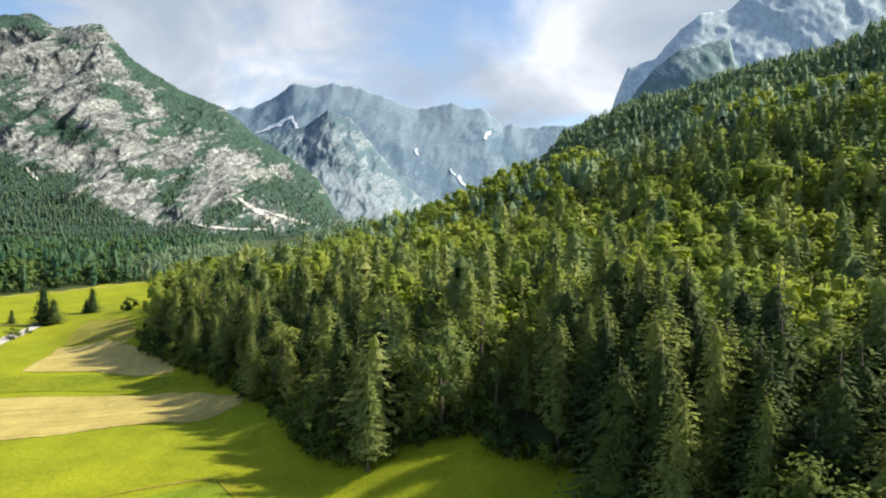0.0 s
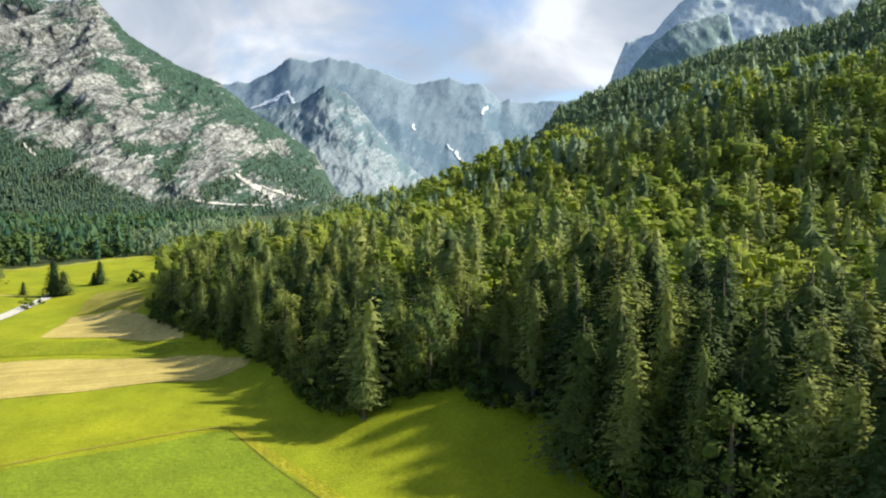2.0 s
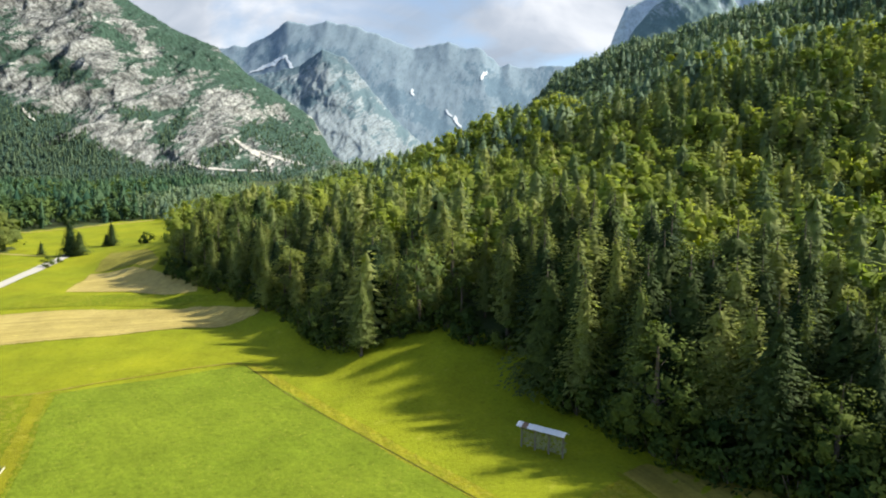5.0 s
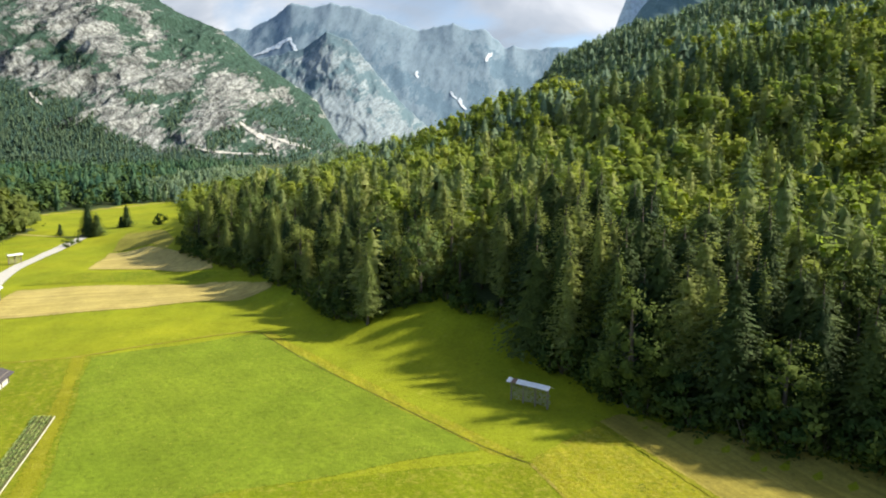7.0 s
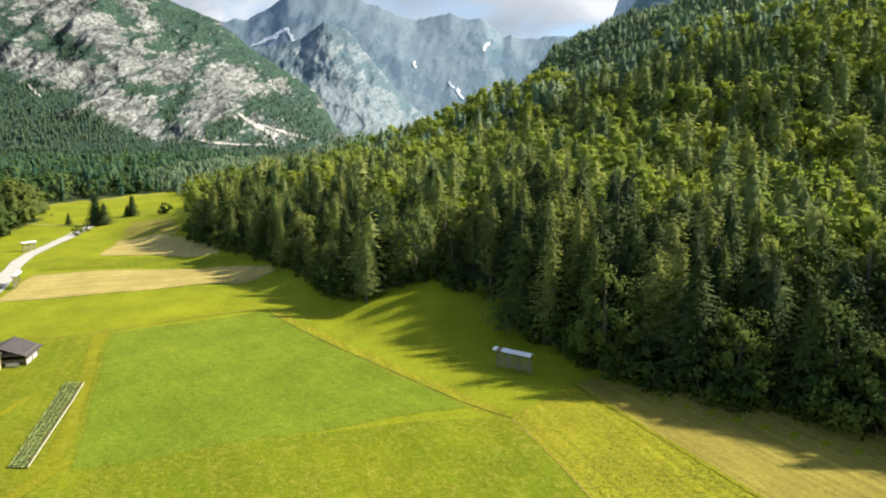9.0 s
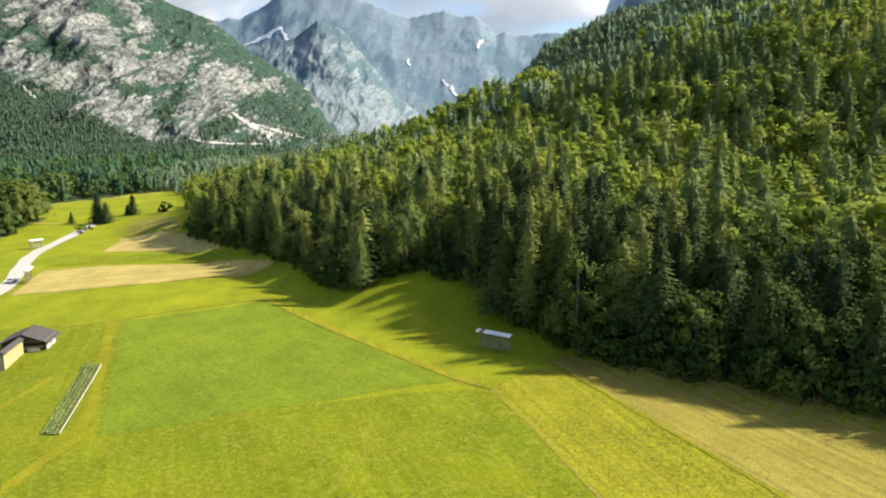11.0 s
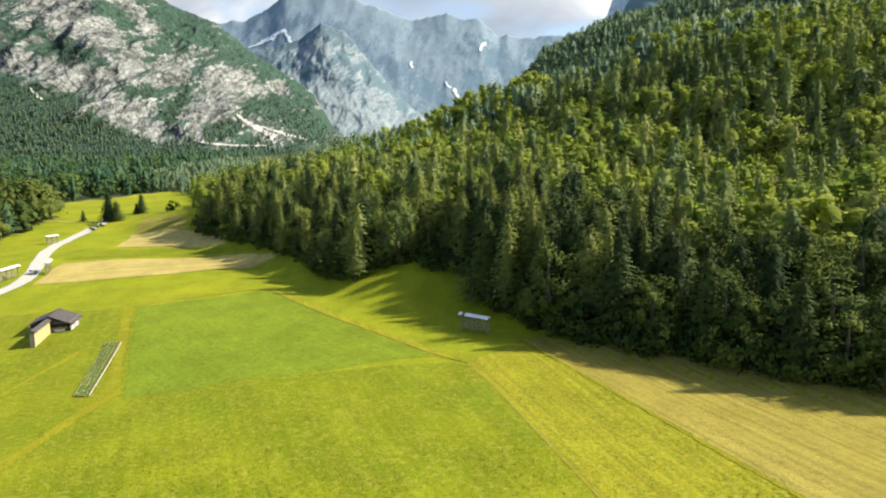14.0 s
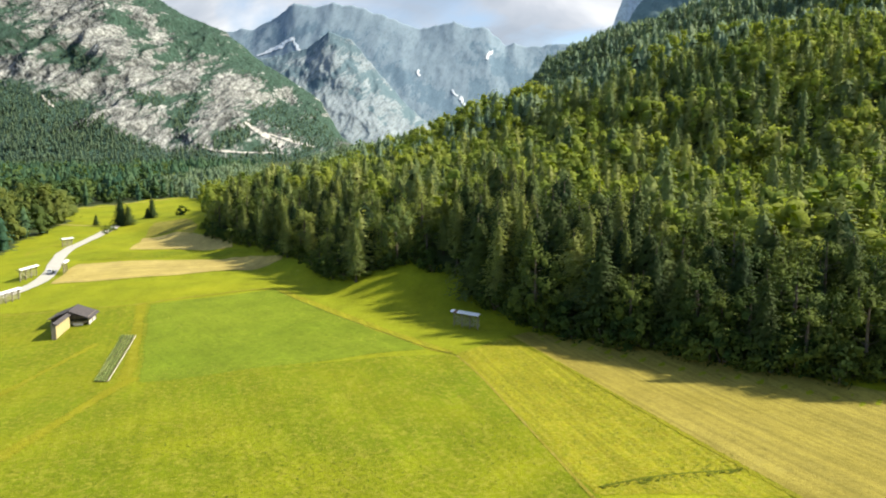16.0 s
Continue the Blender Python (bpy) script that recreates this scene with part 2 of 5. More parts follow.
def edge_at(u):
    return np.interp(u, [-420, -307, -250, -213, -198, -163, -130, -112, -87, -74, -66, -60, -54, -48, -42, -38, -33, -24, -17, 0, 31, 46, 67, 120],
                     [88, 38, 12, 0, -5, -4, -4, -6, -9, -8, 5, 7, 6, 8.5, 10, 7.5, 4.5, 2, 0, -1, 2, 5, 13, 29])


def terrain(x, y):
    x, y = np.asarray(x, float), np.asarray(y, float)
    s, u = slope_axes(x, y)
    base = -0.8 + 0.014 * np.maximum(0, y - 60) - 0.02 * np.clip(-x - 45, 0, 60) * step((160 - y) / 80)
    base += 0.35 * np.sin(x * 0.05 + 1) * np.sin(y * 0.043) + 0.12 * np.sin(x * 0.21 + y * 0.13)
    bank = 6 * step((-25 - u) / 40) * step((s + 16) / 18) * step((u + 330) / 100)
    sn = s - 0.2 * np.maximum(0, u - 20)
    rise = np.interp(sn, [0, 20, 40, 85, 120, 145, 175, 192], [0, 6, 13, 18, 26, 33, 48, 57])
    az = (x - 3) / (np.abs(y) + 1.3)
    rise = (rise + 7 * step((sn - 190) / 40)) * (1 - step((y - 230) / 150) * (1 - np.interp(az, NEAR_AZ, NEAR_M)))
    back = np.interp(az, FAR_AZ, FAR_H) * step((sn - 320) / 340) - 0.35 * np.maximum(0, sn - 720)
    upper = np.interp(sn, [192, 215, 235, 255, 305, 350], [0, 8, 13, 19, 36, 42]) * step((az - 0.32) / 0.13) * step((760 - sn) / 200)
    return base + bank + rise + np.maximum(np.maximum(back, upper), -rise)


def wooded(x, y):
    """Where the woods stand: the hill, the far end of the valley, the grove beside the road."""
    s, u = slope_axes(x, y)
    ragged = 1.5 * np.sin(x * 0.35 + y * 0.2) + 1.2 * np.sin(y * 0.5 - x * 0.11)
    hill = s > edge_at(u) + ragged + np.where(u > -62, 2.6, 2.5)
    far = y > np.interp(x, [-400, -300, -247, -225, -212, -195, -150, 0], [330, 385, 412, 442, 484, 516, 545, 560]) + 2 * ragged
    grove = (x < -166 - 0.27 * (y - 208) + ragged) & (y > 185) & (y < 335)
    grove |= (x < -262) & (y > 150)
    return hill | far | grove


def mesh_of(name, verts, faces, mat, tone=None, smooth=False, normals=None):
    """A mesh from arrays of triangles or quads."""
    me = bpy.data.meshes.new(name)
    verts, faces = np.asarray(verts, np.float32), np.asarray(faces, np.int32)
    if normals is not None:
        # turn every leaf so that its upper side looks out of the crown
        a, b, c = verts[faces[:, 0]], verts[faces[:, 1]], verts[faces[:, 2]]
        away = (np.cross(b - a, c - a) * normals[faces[:, 0]]).sum(1) < 0
        faces = np.where(away[:, None], faces[:, ::-1], faces)
    k = faces.shape[1]
    me.vertices.add(len(verts))
    me.vertices.foreach_set("co", verts.ravel())
    me.loops.add(faces.size)
    me.loops.foreach_set("vertex_index", faces.ravel())
    me.polygons.add(len(faces))
    me.polygons.foreach_set("loop_start", np.arange(0, faces.size, k, dtype=np.int32))
    if tone is not None:
        me.attributes.new("tone", "FLOAT", "POINT").data.foreach_set("value", np.asarray(tone, np.float32))
    me.update(calc_edges=True)
    me.polygons.foreach_set("use_smooth", np.full(len(me.polygons), smooth or normals is not None))
    if normals is not None:
        me.normals_split_custom_set_from_vertices(np.asarray(normals, np.float32))
    me.materials.append(mat)
    return me


def grid_faces(nu, nv):
    i, j = np.meshgrid(np.arange(nu - 1), np.arange(nv - 1), indexing="ij")
    a = (i * nv + j).ravel()
    return np.stack([a, a + nv, a + nv + 1, a + 1], 1)


def spaced(lo, near_lo, near_hi, hi, fine, grow):
    out = list(np.arange(near_lo, near_hi + fine, fine))
    d = fine
    while out[-1] < hi:
        d *= grow
        out.append(out[-1] + d)
    d = fine
    while out[0] > lo:
        d *= grow
        out.insert(0, out[0] - d)
    return np.array(out)


def build_ground():
    gx, gy = spaced(-4500, -200, 160, 4500, 3.0, 1.1), spaced(-1500, -110, 320, 4700, 3.0, 1.1)
    X, Y = np.meshgrid(gx, gy, indexing="ij")
    Z = terrain(X, Y)
    me = mesh_of("ground", np.stack([X, Y, Z], -1).reshape(-1, 3), grid_faces(len(gx), len(gy)), MEADOW, smooth=True)
    me.materials.append(FLOOR)
    cx, cy = 0.25 * (X[1:, 1:] + X[:-1, 1:] + X[1:, :-1] + X[:-1, :-1]), 0.25 * (Y[1:, 1:] + Y[:-1, 1:] + Y[1:, :-1] + Y[:-1, :-1])
    me.polygons.foreach_set("material_index", (wooded(cx, cy) & wooded(cx - 3.1, cy - 2.5)).ravel().astype(np.int32))
    return tagged(new("ground", me), "green alpine valley meadow rising into wooded slopes", "ground", kind="structure")


build_ground()


def laid(X, Y):
    """The height at which a field lies: on the land, and above the facets of its mesh."""
    around = 0.25 * sum(terrain(X + dx, Y + dy) for dx in (-1.5, 1.5) for dy in (-1.5, 1.5))
    return np.maximum(terrain(X, Y), around)


def sheet(name, corners, mat, label, category, lift=0.12, wobble=0.2, cell=1.5, kind="structure"):
    """A field laid over the land: four corners, edges slightly uneven."""
    a, b, c, d = [np.array(p, float) for p in corners]
    nu = max(2, int(max(np.linalg.norm(b - a), np.linalg.norm(c - d)) / cell) + 1)
    nv = max(2, int(max(np.linalg.norm(d - a), np.linalg.norm(c - b)) / cell) + 1)
    U, V = np.meshgrid(np.linspace(0, 1, nu), np.linspace(0, 1, nv), indexing="ij")
    P = (a * ((1 - U) * (1 - V))[..., None] + b * (U * (1 - V))[..., None] + c * (U * V)[..., None] + d * ((1 - U) * V)[..., None])
    X, Y = P[..., 0], P[..., 1]
    X = X + wobble * np.sin(Y * 0.31 + X * 0.17)
    Y = Y + wobble * np.sin(X * 0.27 - Y * 0.13)
    lu, lv = 0.5 * (np.linalg.norm(b - a) + np.linalg.norm(c - d)), 0.5 * (np.linalg.norm(d - a) + np.linalg.norm(c - b))
    rim = np.minimum(np.minimum(U, 1 - U) * lu, np.minimum(V, 1 - V) * lv)
    me = mesh_of(name, np.stack([X, Y, laid(X, Y) + lift], -1).reshape(-1, 3), grid_faces(nu, nv), mat, tone=rim.ravel(), smooth=True)
    return tagged(new(name, me), label, category, kind=kind)


def strip(name, low, high, mat, label, category="field", lift=0.12, cell=1.5):
    """A field between two lines, draped over the land."""
    low, high = np.array(low, float), np.array(high, float)
    run = lambda q: np.concatenate([[0], np.cumsum(np.hypot(*np.diff(q, axis=0).T))])
    la, lb = run(low), run(high)
    wide = 0.5 * (np.linalg.norm(high[0] - low[0]) + np.linalg.norm(high[-1] - low[-1]))
    nu, nv = int(max(la[-1], lb[-1]) / cell) + 2, int(wide / cell) + 3
    u, v = np.linspace(0, 1, nu), np.linspace(0, 1, nv)
    on = lambda q, l: np.column_stack([np.interp(u * l[-1], l, q[:, 0]), np.interp(u * l[-1], l, q[:, 1])])
    A, B = on(low, la), on(high, lb)
    P = A[:, None, :] * (1 - v)[None, :, None] + B[:, None, :] * v[None, :, None]
    X = P[..., 0] + 0.3 * np.sin(P[..., 1] * 0.31 + P[..., 0] * 0.17)
    Y = P[..., 1] + 0.3 * np.sin(P[..., 0] * 0.27 - P[..., 1] * 0.13)
    rim = np.minimum(np.minimum(v, 1 - v)[None, :] * wide, np.minimum(u, 1 - u)[:, None] * la[-1])
    me = mesh_of(name, np.stack([X, Y, laid(X, Y) + lift], -1).reshape(-1, 3), grid_faces(nu, nv), mat, tone=rim.ravel(), smooth=True)
    return tagged(new(name, me), label, category, kind="structure")


def ribbon(name, line, width, mat, label, category, lift=0.05, cell=1.5):
    """A road or rut along a line, draped over the land."""
    pts = [np.array(p, float) for p in line]
    L = np.concatenate([[0], np.cumsum([np.linalg.norm(q - p) for p, q in zip(pts, pts[1:])])])
    d = np.linspace(0, L[-1], int(L[-1] / cell) + 2)
    x, y = np.interp(d, L, [p[0] for p in pts]), np.interp(d, L, [p[1] for p in pts])
    for _ in range(8):
        x[1:-1], y[1:-1] = (x[:-2] + x[1:-1] + x[2:]) / 3, (y[:-2] + y[1:-1] + y[2:]) / 3
    tx, ty = np.gradient(x), np.gradient(y)
    n = np.hypot(tx, ty)
    off = np.linspace(-0.5, 0.5, 5)
    w = width * (1 + 0.05 * np.sin(d * 0.23) + 0.03 * np.sin(d * 0.9))
    X = x[:, None] - (ty / n * w)[:, None] * off
    Y = y[:, None] + (tx / n * w)[:, None] * off
    border = (0.5 - np.abs(off))[None, :] * w[:, None]
    me = mesh_of(name, np.stack([X, Y, terrain(X, Y) + lift], -1).reshape(-1, 3), grid_faces(len(d), 5), mat, tone=border.ravel(), smooth=True)
    return tagged(new(name, me), label, category, kind="structure")


sheet("field", [(-63.2, 100.6), (-30.6, 119.4), (17.5, 53.5), (-39.4, 33)], LUSH, "lush green rectangular field of growing clover grass", "field", 0.06)
sheet("field", [(-44, 38), (24.5, 51), (38.5, -13), (12, -78)], NEARGRASS, "mown lime-green meadow below the green field", "field", 0.03)
sheet("field", [(-135, 93), (-60, 103), (-36, 28), (-90, 0)], NEARGRASS, "mown lime-green meadow round the barn", "field", 0.035)
sheet("field", [(-100, 30), (-38, 38), (16, -80), (-120, -80)], NEARGRASS, "mown lime-green meadow beside the planted bed", "field", 0.04)
sheet("field", [(22.5, 50.5), (36.8, 64), (64.2, -15), (37.2, -13.5)], YELLOWED, "strip of yellow flowering meadow beside the hay field", "field", 0.045)
sheet("field", [(36.8, 65), (41, 68.5), (190, -55), (84.5, -80)], HAY, "tan mown hay field along the forest edge", "field", 0.055)
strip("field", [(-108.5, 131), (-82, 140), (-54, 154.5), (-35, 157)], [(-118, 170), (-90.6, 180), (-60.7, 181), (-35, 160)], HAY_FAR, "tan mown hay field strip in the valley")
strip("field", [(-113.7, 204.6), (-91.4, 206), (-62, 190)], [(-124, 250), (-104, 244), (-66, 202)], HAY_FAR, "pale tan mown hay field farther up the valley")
strip("field", [(-121, 174), (-90.5, 183), (-61, 182.5), (-38, 165)], [(-113, 198), (-91, 204), (-63, 189), (-45, 176)], NEARGRASS, "darker green grass strip between two hay fields")
strip("field", [(-124, 250.5), (-104, 244.5), (-92, 228)], [(-134, 292), (-111, 276), (-94, 244)], OLIVE, "darker olive-brown field beside the forest")
sheet("field", [(-29, 122), (-33, 117), (17.5, 52), (24, 50)], YELLOWED, "narrow uncut yellow strip beside the green field", "field", 0.05)
ribbon("road", [(-128, 84), (-119, 100), (-115, 113), (-113.5, 124), (-113, 134), (-114.5, 142), (-118, 153), (-124.5, 168), (-135, 193.5), (-141, 213), (-144, 231), (-147.5, 253), (-152, 273), (-156, 293), (-161, 309)], 4.9, GRAVEL,
       "pale gravel road winding through the meadow", "road", 0.2)
ribbon("path", [(-150, 98), (-112, 93.5), (-91.9, 94.7), (-78, 99), (-63.7, 102.3), (-43.4, 116), (-32, 121)], 0.7, TRACK, "faint trodden path passing behind the barn", "path", 0.1)
ribbon("path", [(-215, 318), (-195.7, 307.7), (-174, 298.6), (-160, 299)], 2.0, HAY_TRACK, "pale farm track branching off the road", "path", 0.12)
ribbon("path", [(-148, 190), (-151.5, 198.5), (-153, 216.7), (-150, 228)], 0.7, TRACK, "short pale farm track beside the hayrack", "path", 0.12)
ribbon("verge", [(36.5, 65), (46, 37), (56.5, 5.5), (62.7, -13.4), (70.8, -38)], 2.2, LUSHER, "uncut dark green grass verge along the hay field", "verge", 0.12)
ribbon("path", [(-250, 396), (-243, 402), (-221, 430), (-207, 471), (-191, 502)], 2.2, HAY_TRACK, "pale worn path along the far forest edge", "path", 0.15)
ribbon("swath", [(-66, 103), (-54.5, 71), (-44.5, 43), (-43, 36)], 4.6, SWATH, "yellow-brown mown swath beside the green field", "swath", 0.09)
ribbon("swath", [(-41, 37), (-42.7, 28), (-44.2, 16), (-45.4, 2), (-47, -20)], 4.4, SWATH, "yellow-brown mown swath in the near meadow", "swath", 0.09)
ribbon("swath", [(-60, 62), (-62, 42), (-62.4, 30), (-62, 5)], 3.6, SWATH, "faint yellow-brown mown swath beside the planted bed", "swath", 0.09)
ribbon("rut", [(-31, 119.5), (-18, 100), (0, 77), (17.5, 53.7), (23, 49)], 0.38, RUT, "dark trodden furrow along the green field", "rut", 0.09)
ribbon("rut", [(23, 49), (27, 35), (30.4, 18), (36.5, -10.3), (42, -36)], 0.5, TRACK, "trodden wheel track between two meadows", "rut", 0.08)
ribbon("rut", [(38.5, -11), (50.4, -7.3), (60.2, -6.4)], 0.75, HEDGE, "short dark weedy furrow across the flowering strip", "rut", 0.1)


# ---- mountains ----
def rock_material(name, rock_a, rock_b, green, cover, scale, low_green, relief=1.0, crag=0.75, belts=False, dip=-72):
    """Limestone in slanting beds with gullies, ledges of dwarf pine, and forest towards the foot."""
    m, nt, b = material(name, 0.95, 0.1)
    N, L = nt.nodes.new, nt.links.new
    rock, h = noise_ramp(nt, scale * 5.0, [(0.36, rock_a), (0.62, rock_b)], detail=9, rough=0.74, distort=0.4, stretch=(0.75, 0.012, 1), turn=(0, dip, 0))
    fis, fh = noise_ramp(nt, scale * 26, [(0.40, G3(1 - crag)), (0.54, G3(1.15))], detail=9, rough=0.75, stretch=(0.42, 0.012, 1), turn=(0, dip, 0), distort=0.2)
    rock = mixed(nt, 0.8, rock, fis, "MULTIPLY")
    fine, _ = noise_ramp(nt, scale * 60, [(0.40, G3(1 - 0.6 * crag)), (0.60, G3(1 + 0.4 * crag))], detail=6, rough=0.75, stretch=(0.45, 0.012, 1), turn=(0, -66, 0))
    rock = mixed(nt, 0.9, rock, fine, "MULTIPLY")
    tc = N("ShaderNodeTexCoord")
    sep = N("ShaderNodeSeparateXYZ")
    L(tc.outputs["Object"], sep.inputs[0])
    if belts:
        # belts of dwarf pine and bare ribs, placed to fit the camera's view
        at = N("ShaderNodeAttribute")
        at.attribute_name = "tone"
        bands = at.outputs["Fac"]
    else:
        bands, _ = noise_ramp(nt, scale, [(0.0, G3(0)), (1.0, G3(1))], detail=3, rough=0.5, distort=0.3, stretch=(0.38, 0.012, 1.15), turn=(0, 38, 0))
    spots, _ = noise_ramp(nt, scale * 3.5, [(0.34, G3(0)), (0.66, G3(1))], detail=9, rough=0.74, distort=0.3, stretch=(0.6, 0.012, 1), turn=(0, 40, 0))
    flecks, _ = noise_ramp(nt, scale * 18, [(0.36, G3(0)), (0.64, G3(1))], detail=7, rough=0.72, distort=0.3, stretch=(0.45, 0.012, 1), turn=(0, dip, 0))
    spots = mixed(nt, 0.45, spots, flecks)
    veg = mixed(nt, 0.46 if belts else 0.5, bands, spots)
    low = N("ShaderNodeMapRange")
    low.inputs[1].default_value, low.inputs[2].default_value = low_green[0], low_green[1]
    low.inputs[3].default_value, low.inputs[4].default_value = 0.30, 0.0
    L(sep.outputs["Z"], low.inputs[0])
    geo = N("ShaderNodeNewGeometry")
    nz = N("ShaderNodeSeparateXYZ")
    L(geo.outputs["Normal"], nz.inputs[0])
    flatter = N("ShaderNodeMapRange")
    flatter.inputs[1].default_value, flatter.inputs[2].default_value = 0.25, 0.8
    flatter.inputs[3].default_value, flatter.inputs[4].default_value = -0.06, 0.06
    L(nz.outputs["Z"], flatter.inputs[0])
    both = N("ShaderNodeMath")
    both.operation = "ADD"
    L(veg, both.inputs[0])
    L(flatter.outputs[0], both.inputs[1])
    add = N("ShaderNodeMath")
    add.operation = "ADD"
    L(both.outputs[0], add.inputs[0])
    L(low.outputs[0], add.inputs[1])
    mask = N("ShaderNodeValToRGB")
    mask.color_ramp.elements[0].position, mask.color_ramp.elements[1].position = cover - (0.015 if relief > 1 else 0.05), cover + (0.03 if relief > 1 else 0.06)
    L(add.outputs[0], mask.inputs[0])
    woods, wh = noise_ramp(nt, 0.10, [(0.35, tuple((0.45 if relief > 1 else 0.85) * c for c in green)), (0.65, tuple((1.5 if relief > 1 else 1.12) * c for c in green))], detail=5, rough=0.7, stretch=(1, 1, 0.5))
    L(mixed(nt, mask.outputs[0], rock, woods), b.inputs["Base Color"])
    bump(nt, b, mixed(nt, 0.5, h, fh), 0.8 * relief, 0.05 * relief / scale)
    return m


# belts on the western mountain: points as slopes seen from the valley, and a half width
PINE_BELTS = [([(-0.75, 0.21), (-0.573, 0.166), (-0.523, 0.154), (-0.471, 0.129), (-0.438, 0.117)], 0.019), ([(-0.431, 0.195), (-0.395, 0.178), (-0.387, 0.166)], 0.012), ([(-0.4, 0.245), (-0.364, 0.205), (-0.312, 0.165), (-0.253, 0.136), (-0.215, 0.112)], 0.021),
              ([(-0.388, 0.107), (-0.35, 0.154), (-0.335, 0.182)], 0.008), ([(-0.353, 0.051), (-0.325, 0.081), (-0.305, 0.12)], 0.009), ([(-0.411, 0.086), (-0.385, 0.081)], 0.01),
              ([(-0.226, 0.068), (-0.174, 0.046), (-0.126, 0.029)], 0.019), ([(-0.289, 0.02), (-0.258, 0.03)], 0.012), ([(-0.21, 0.128), (-0.168, 0.085), (-0.113, 0.037)], 0.009),
              ([(-0.6, 0.3), (-0.54, 0.285)], 0.012), ([(-0.95, 0.09), (-0.579, 0.078), (-0.518, 0.05), (-0.446, 0.0)], 0.026), ([(-0.9, 0.03), (-0.5, 0.02), (-0.4, -0.015)], 0.03)]
BARE_RIBS = [([(-0.56, 0.25), (-0.487, 0.192), (-0.447, 0.162), (-0.417, 0.12), (-0.392, 0.107)], 0.02), ([(-0.46, 0.27), (-0.401, 0.203), (-0.375, 0.17)], 0.011), ([(-0.8, 0.15), (-0.514, 0.116), (-0.46, 0.103)], 0.014),
             ([(-0.434, 0.061), (-0.381, 0.026)], 0.016), ([(-0.341, 0.111), (-0.281, 0.103), (-0.229, 0.085)], 0.017), ([(-0.193, 0.115), (-0.182, 0.081)], 0.008),
             ([(-0.287, 0.06), (-0.311, 0.03)], 0.013)]


# the same for buttress and far ridge; dark bands also paint a spur's blue shade
MID_DARK_BANDS = [([(-0.26, 0.130), (-0.214, 0.128), (-0.165, 0.116), (-0.15, 0.10)], 0.013), ([(-0.158, 0.095), (-0.128, 0.1125), (-0.098, 0.134), (-0.081, 0.1125)], 0.005), ([(-0.165, 0.152), (-0.128, 0.168), (-0.085, 0.152)], 0.011),
             ([(-0.105, 0.10), (-0.075, 0.075), (-0.045, 0.045)], 0.004), ([(-0.07, 0.115), (-0.03, 0.085), (0.0, 0.05)], 0.009)]
MID_BARE = [([(-0.20, 0.09), (-0.12, 0.06), (-0.03, 0.03)], 0.03), ([(-0.125, 0.14), (-0.13, 0.125)], 0.012)]
FAR_PINES_SHADE = [([(-0.043, 0.125), (-0.009, 0.104), (0.034, 0.074), (0.06, 0.062)], 0.013), ([(0.09, 0.10), (0.11, 0.06)], 0.010), ([(-0.20, 0.17), (-0.15, 0.18), (-0.10, 0.17)], 0.008), ([(0.12, 0.13), (0.16, 0.10)], 0.012)]
FAR_BARE = [([(-0.18, 0.205), (-0.08, 0.20), (0.05, 0.175)], 0.012), ([(0.0, 0.14), (0.05, 0.12)], 0.02)]


def belt_cover(az, el, pines, bare):
    """How green or dark the slope is, about 0.5 in the mean."""
    out = np.zeros(az.shape)
    for line, half, sign in [(*q, 1) for q in pines] + [(*q, -1) for q in bare]:
        best = np.full(az.shape, 9.0)
        for (a0, e0), (a1, e1) in zip(line, line[1:]):
            k = np.clip(((az - a0) * (a1 - a0) + (el - e0) * (e1 - e0)) / ((a1 - a0) ** 2 + (e1 - e0) ** 2), 0, 1)
            best = np.minimum(best, np.hypot(az - a0 - k * (a1 - a0), el - e0 - k * (e1 - e0)))
        out += sign * np.exp(-(best / half) ** 2 * 0.9)
    return 0.5 + 0.30 * np.clip(out, -1, 1)


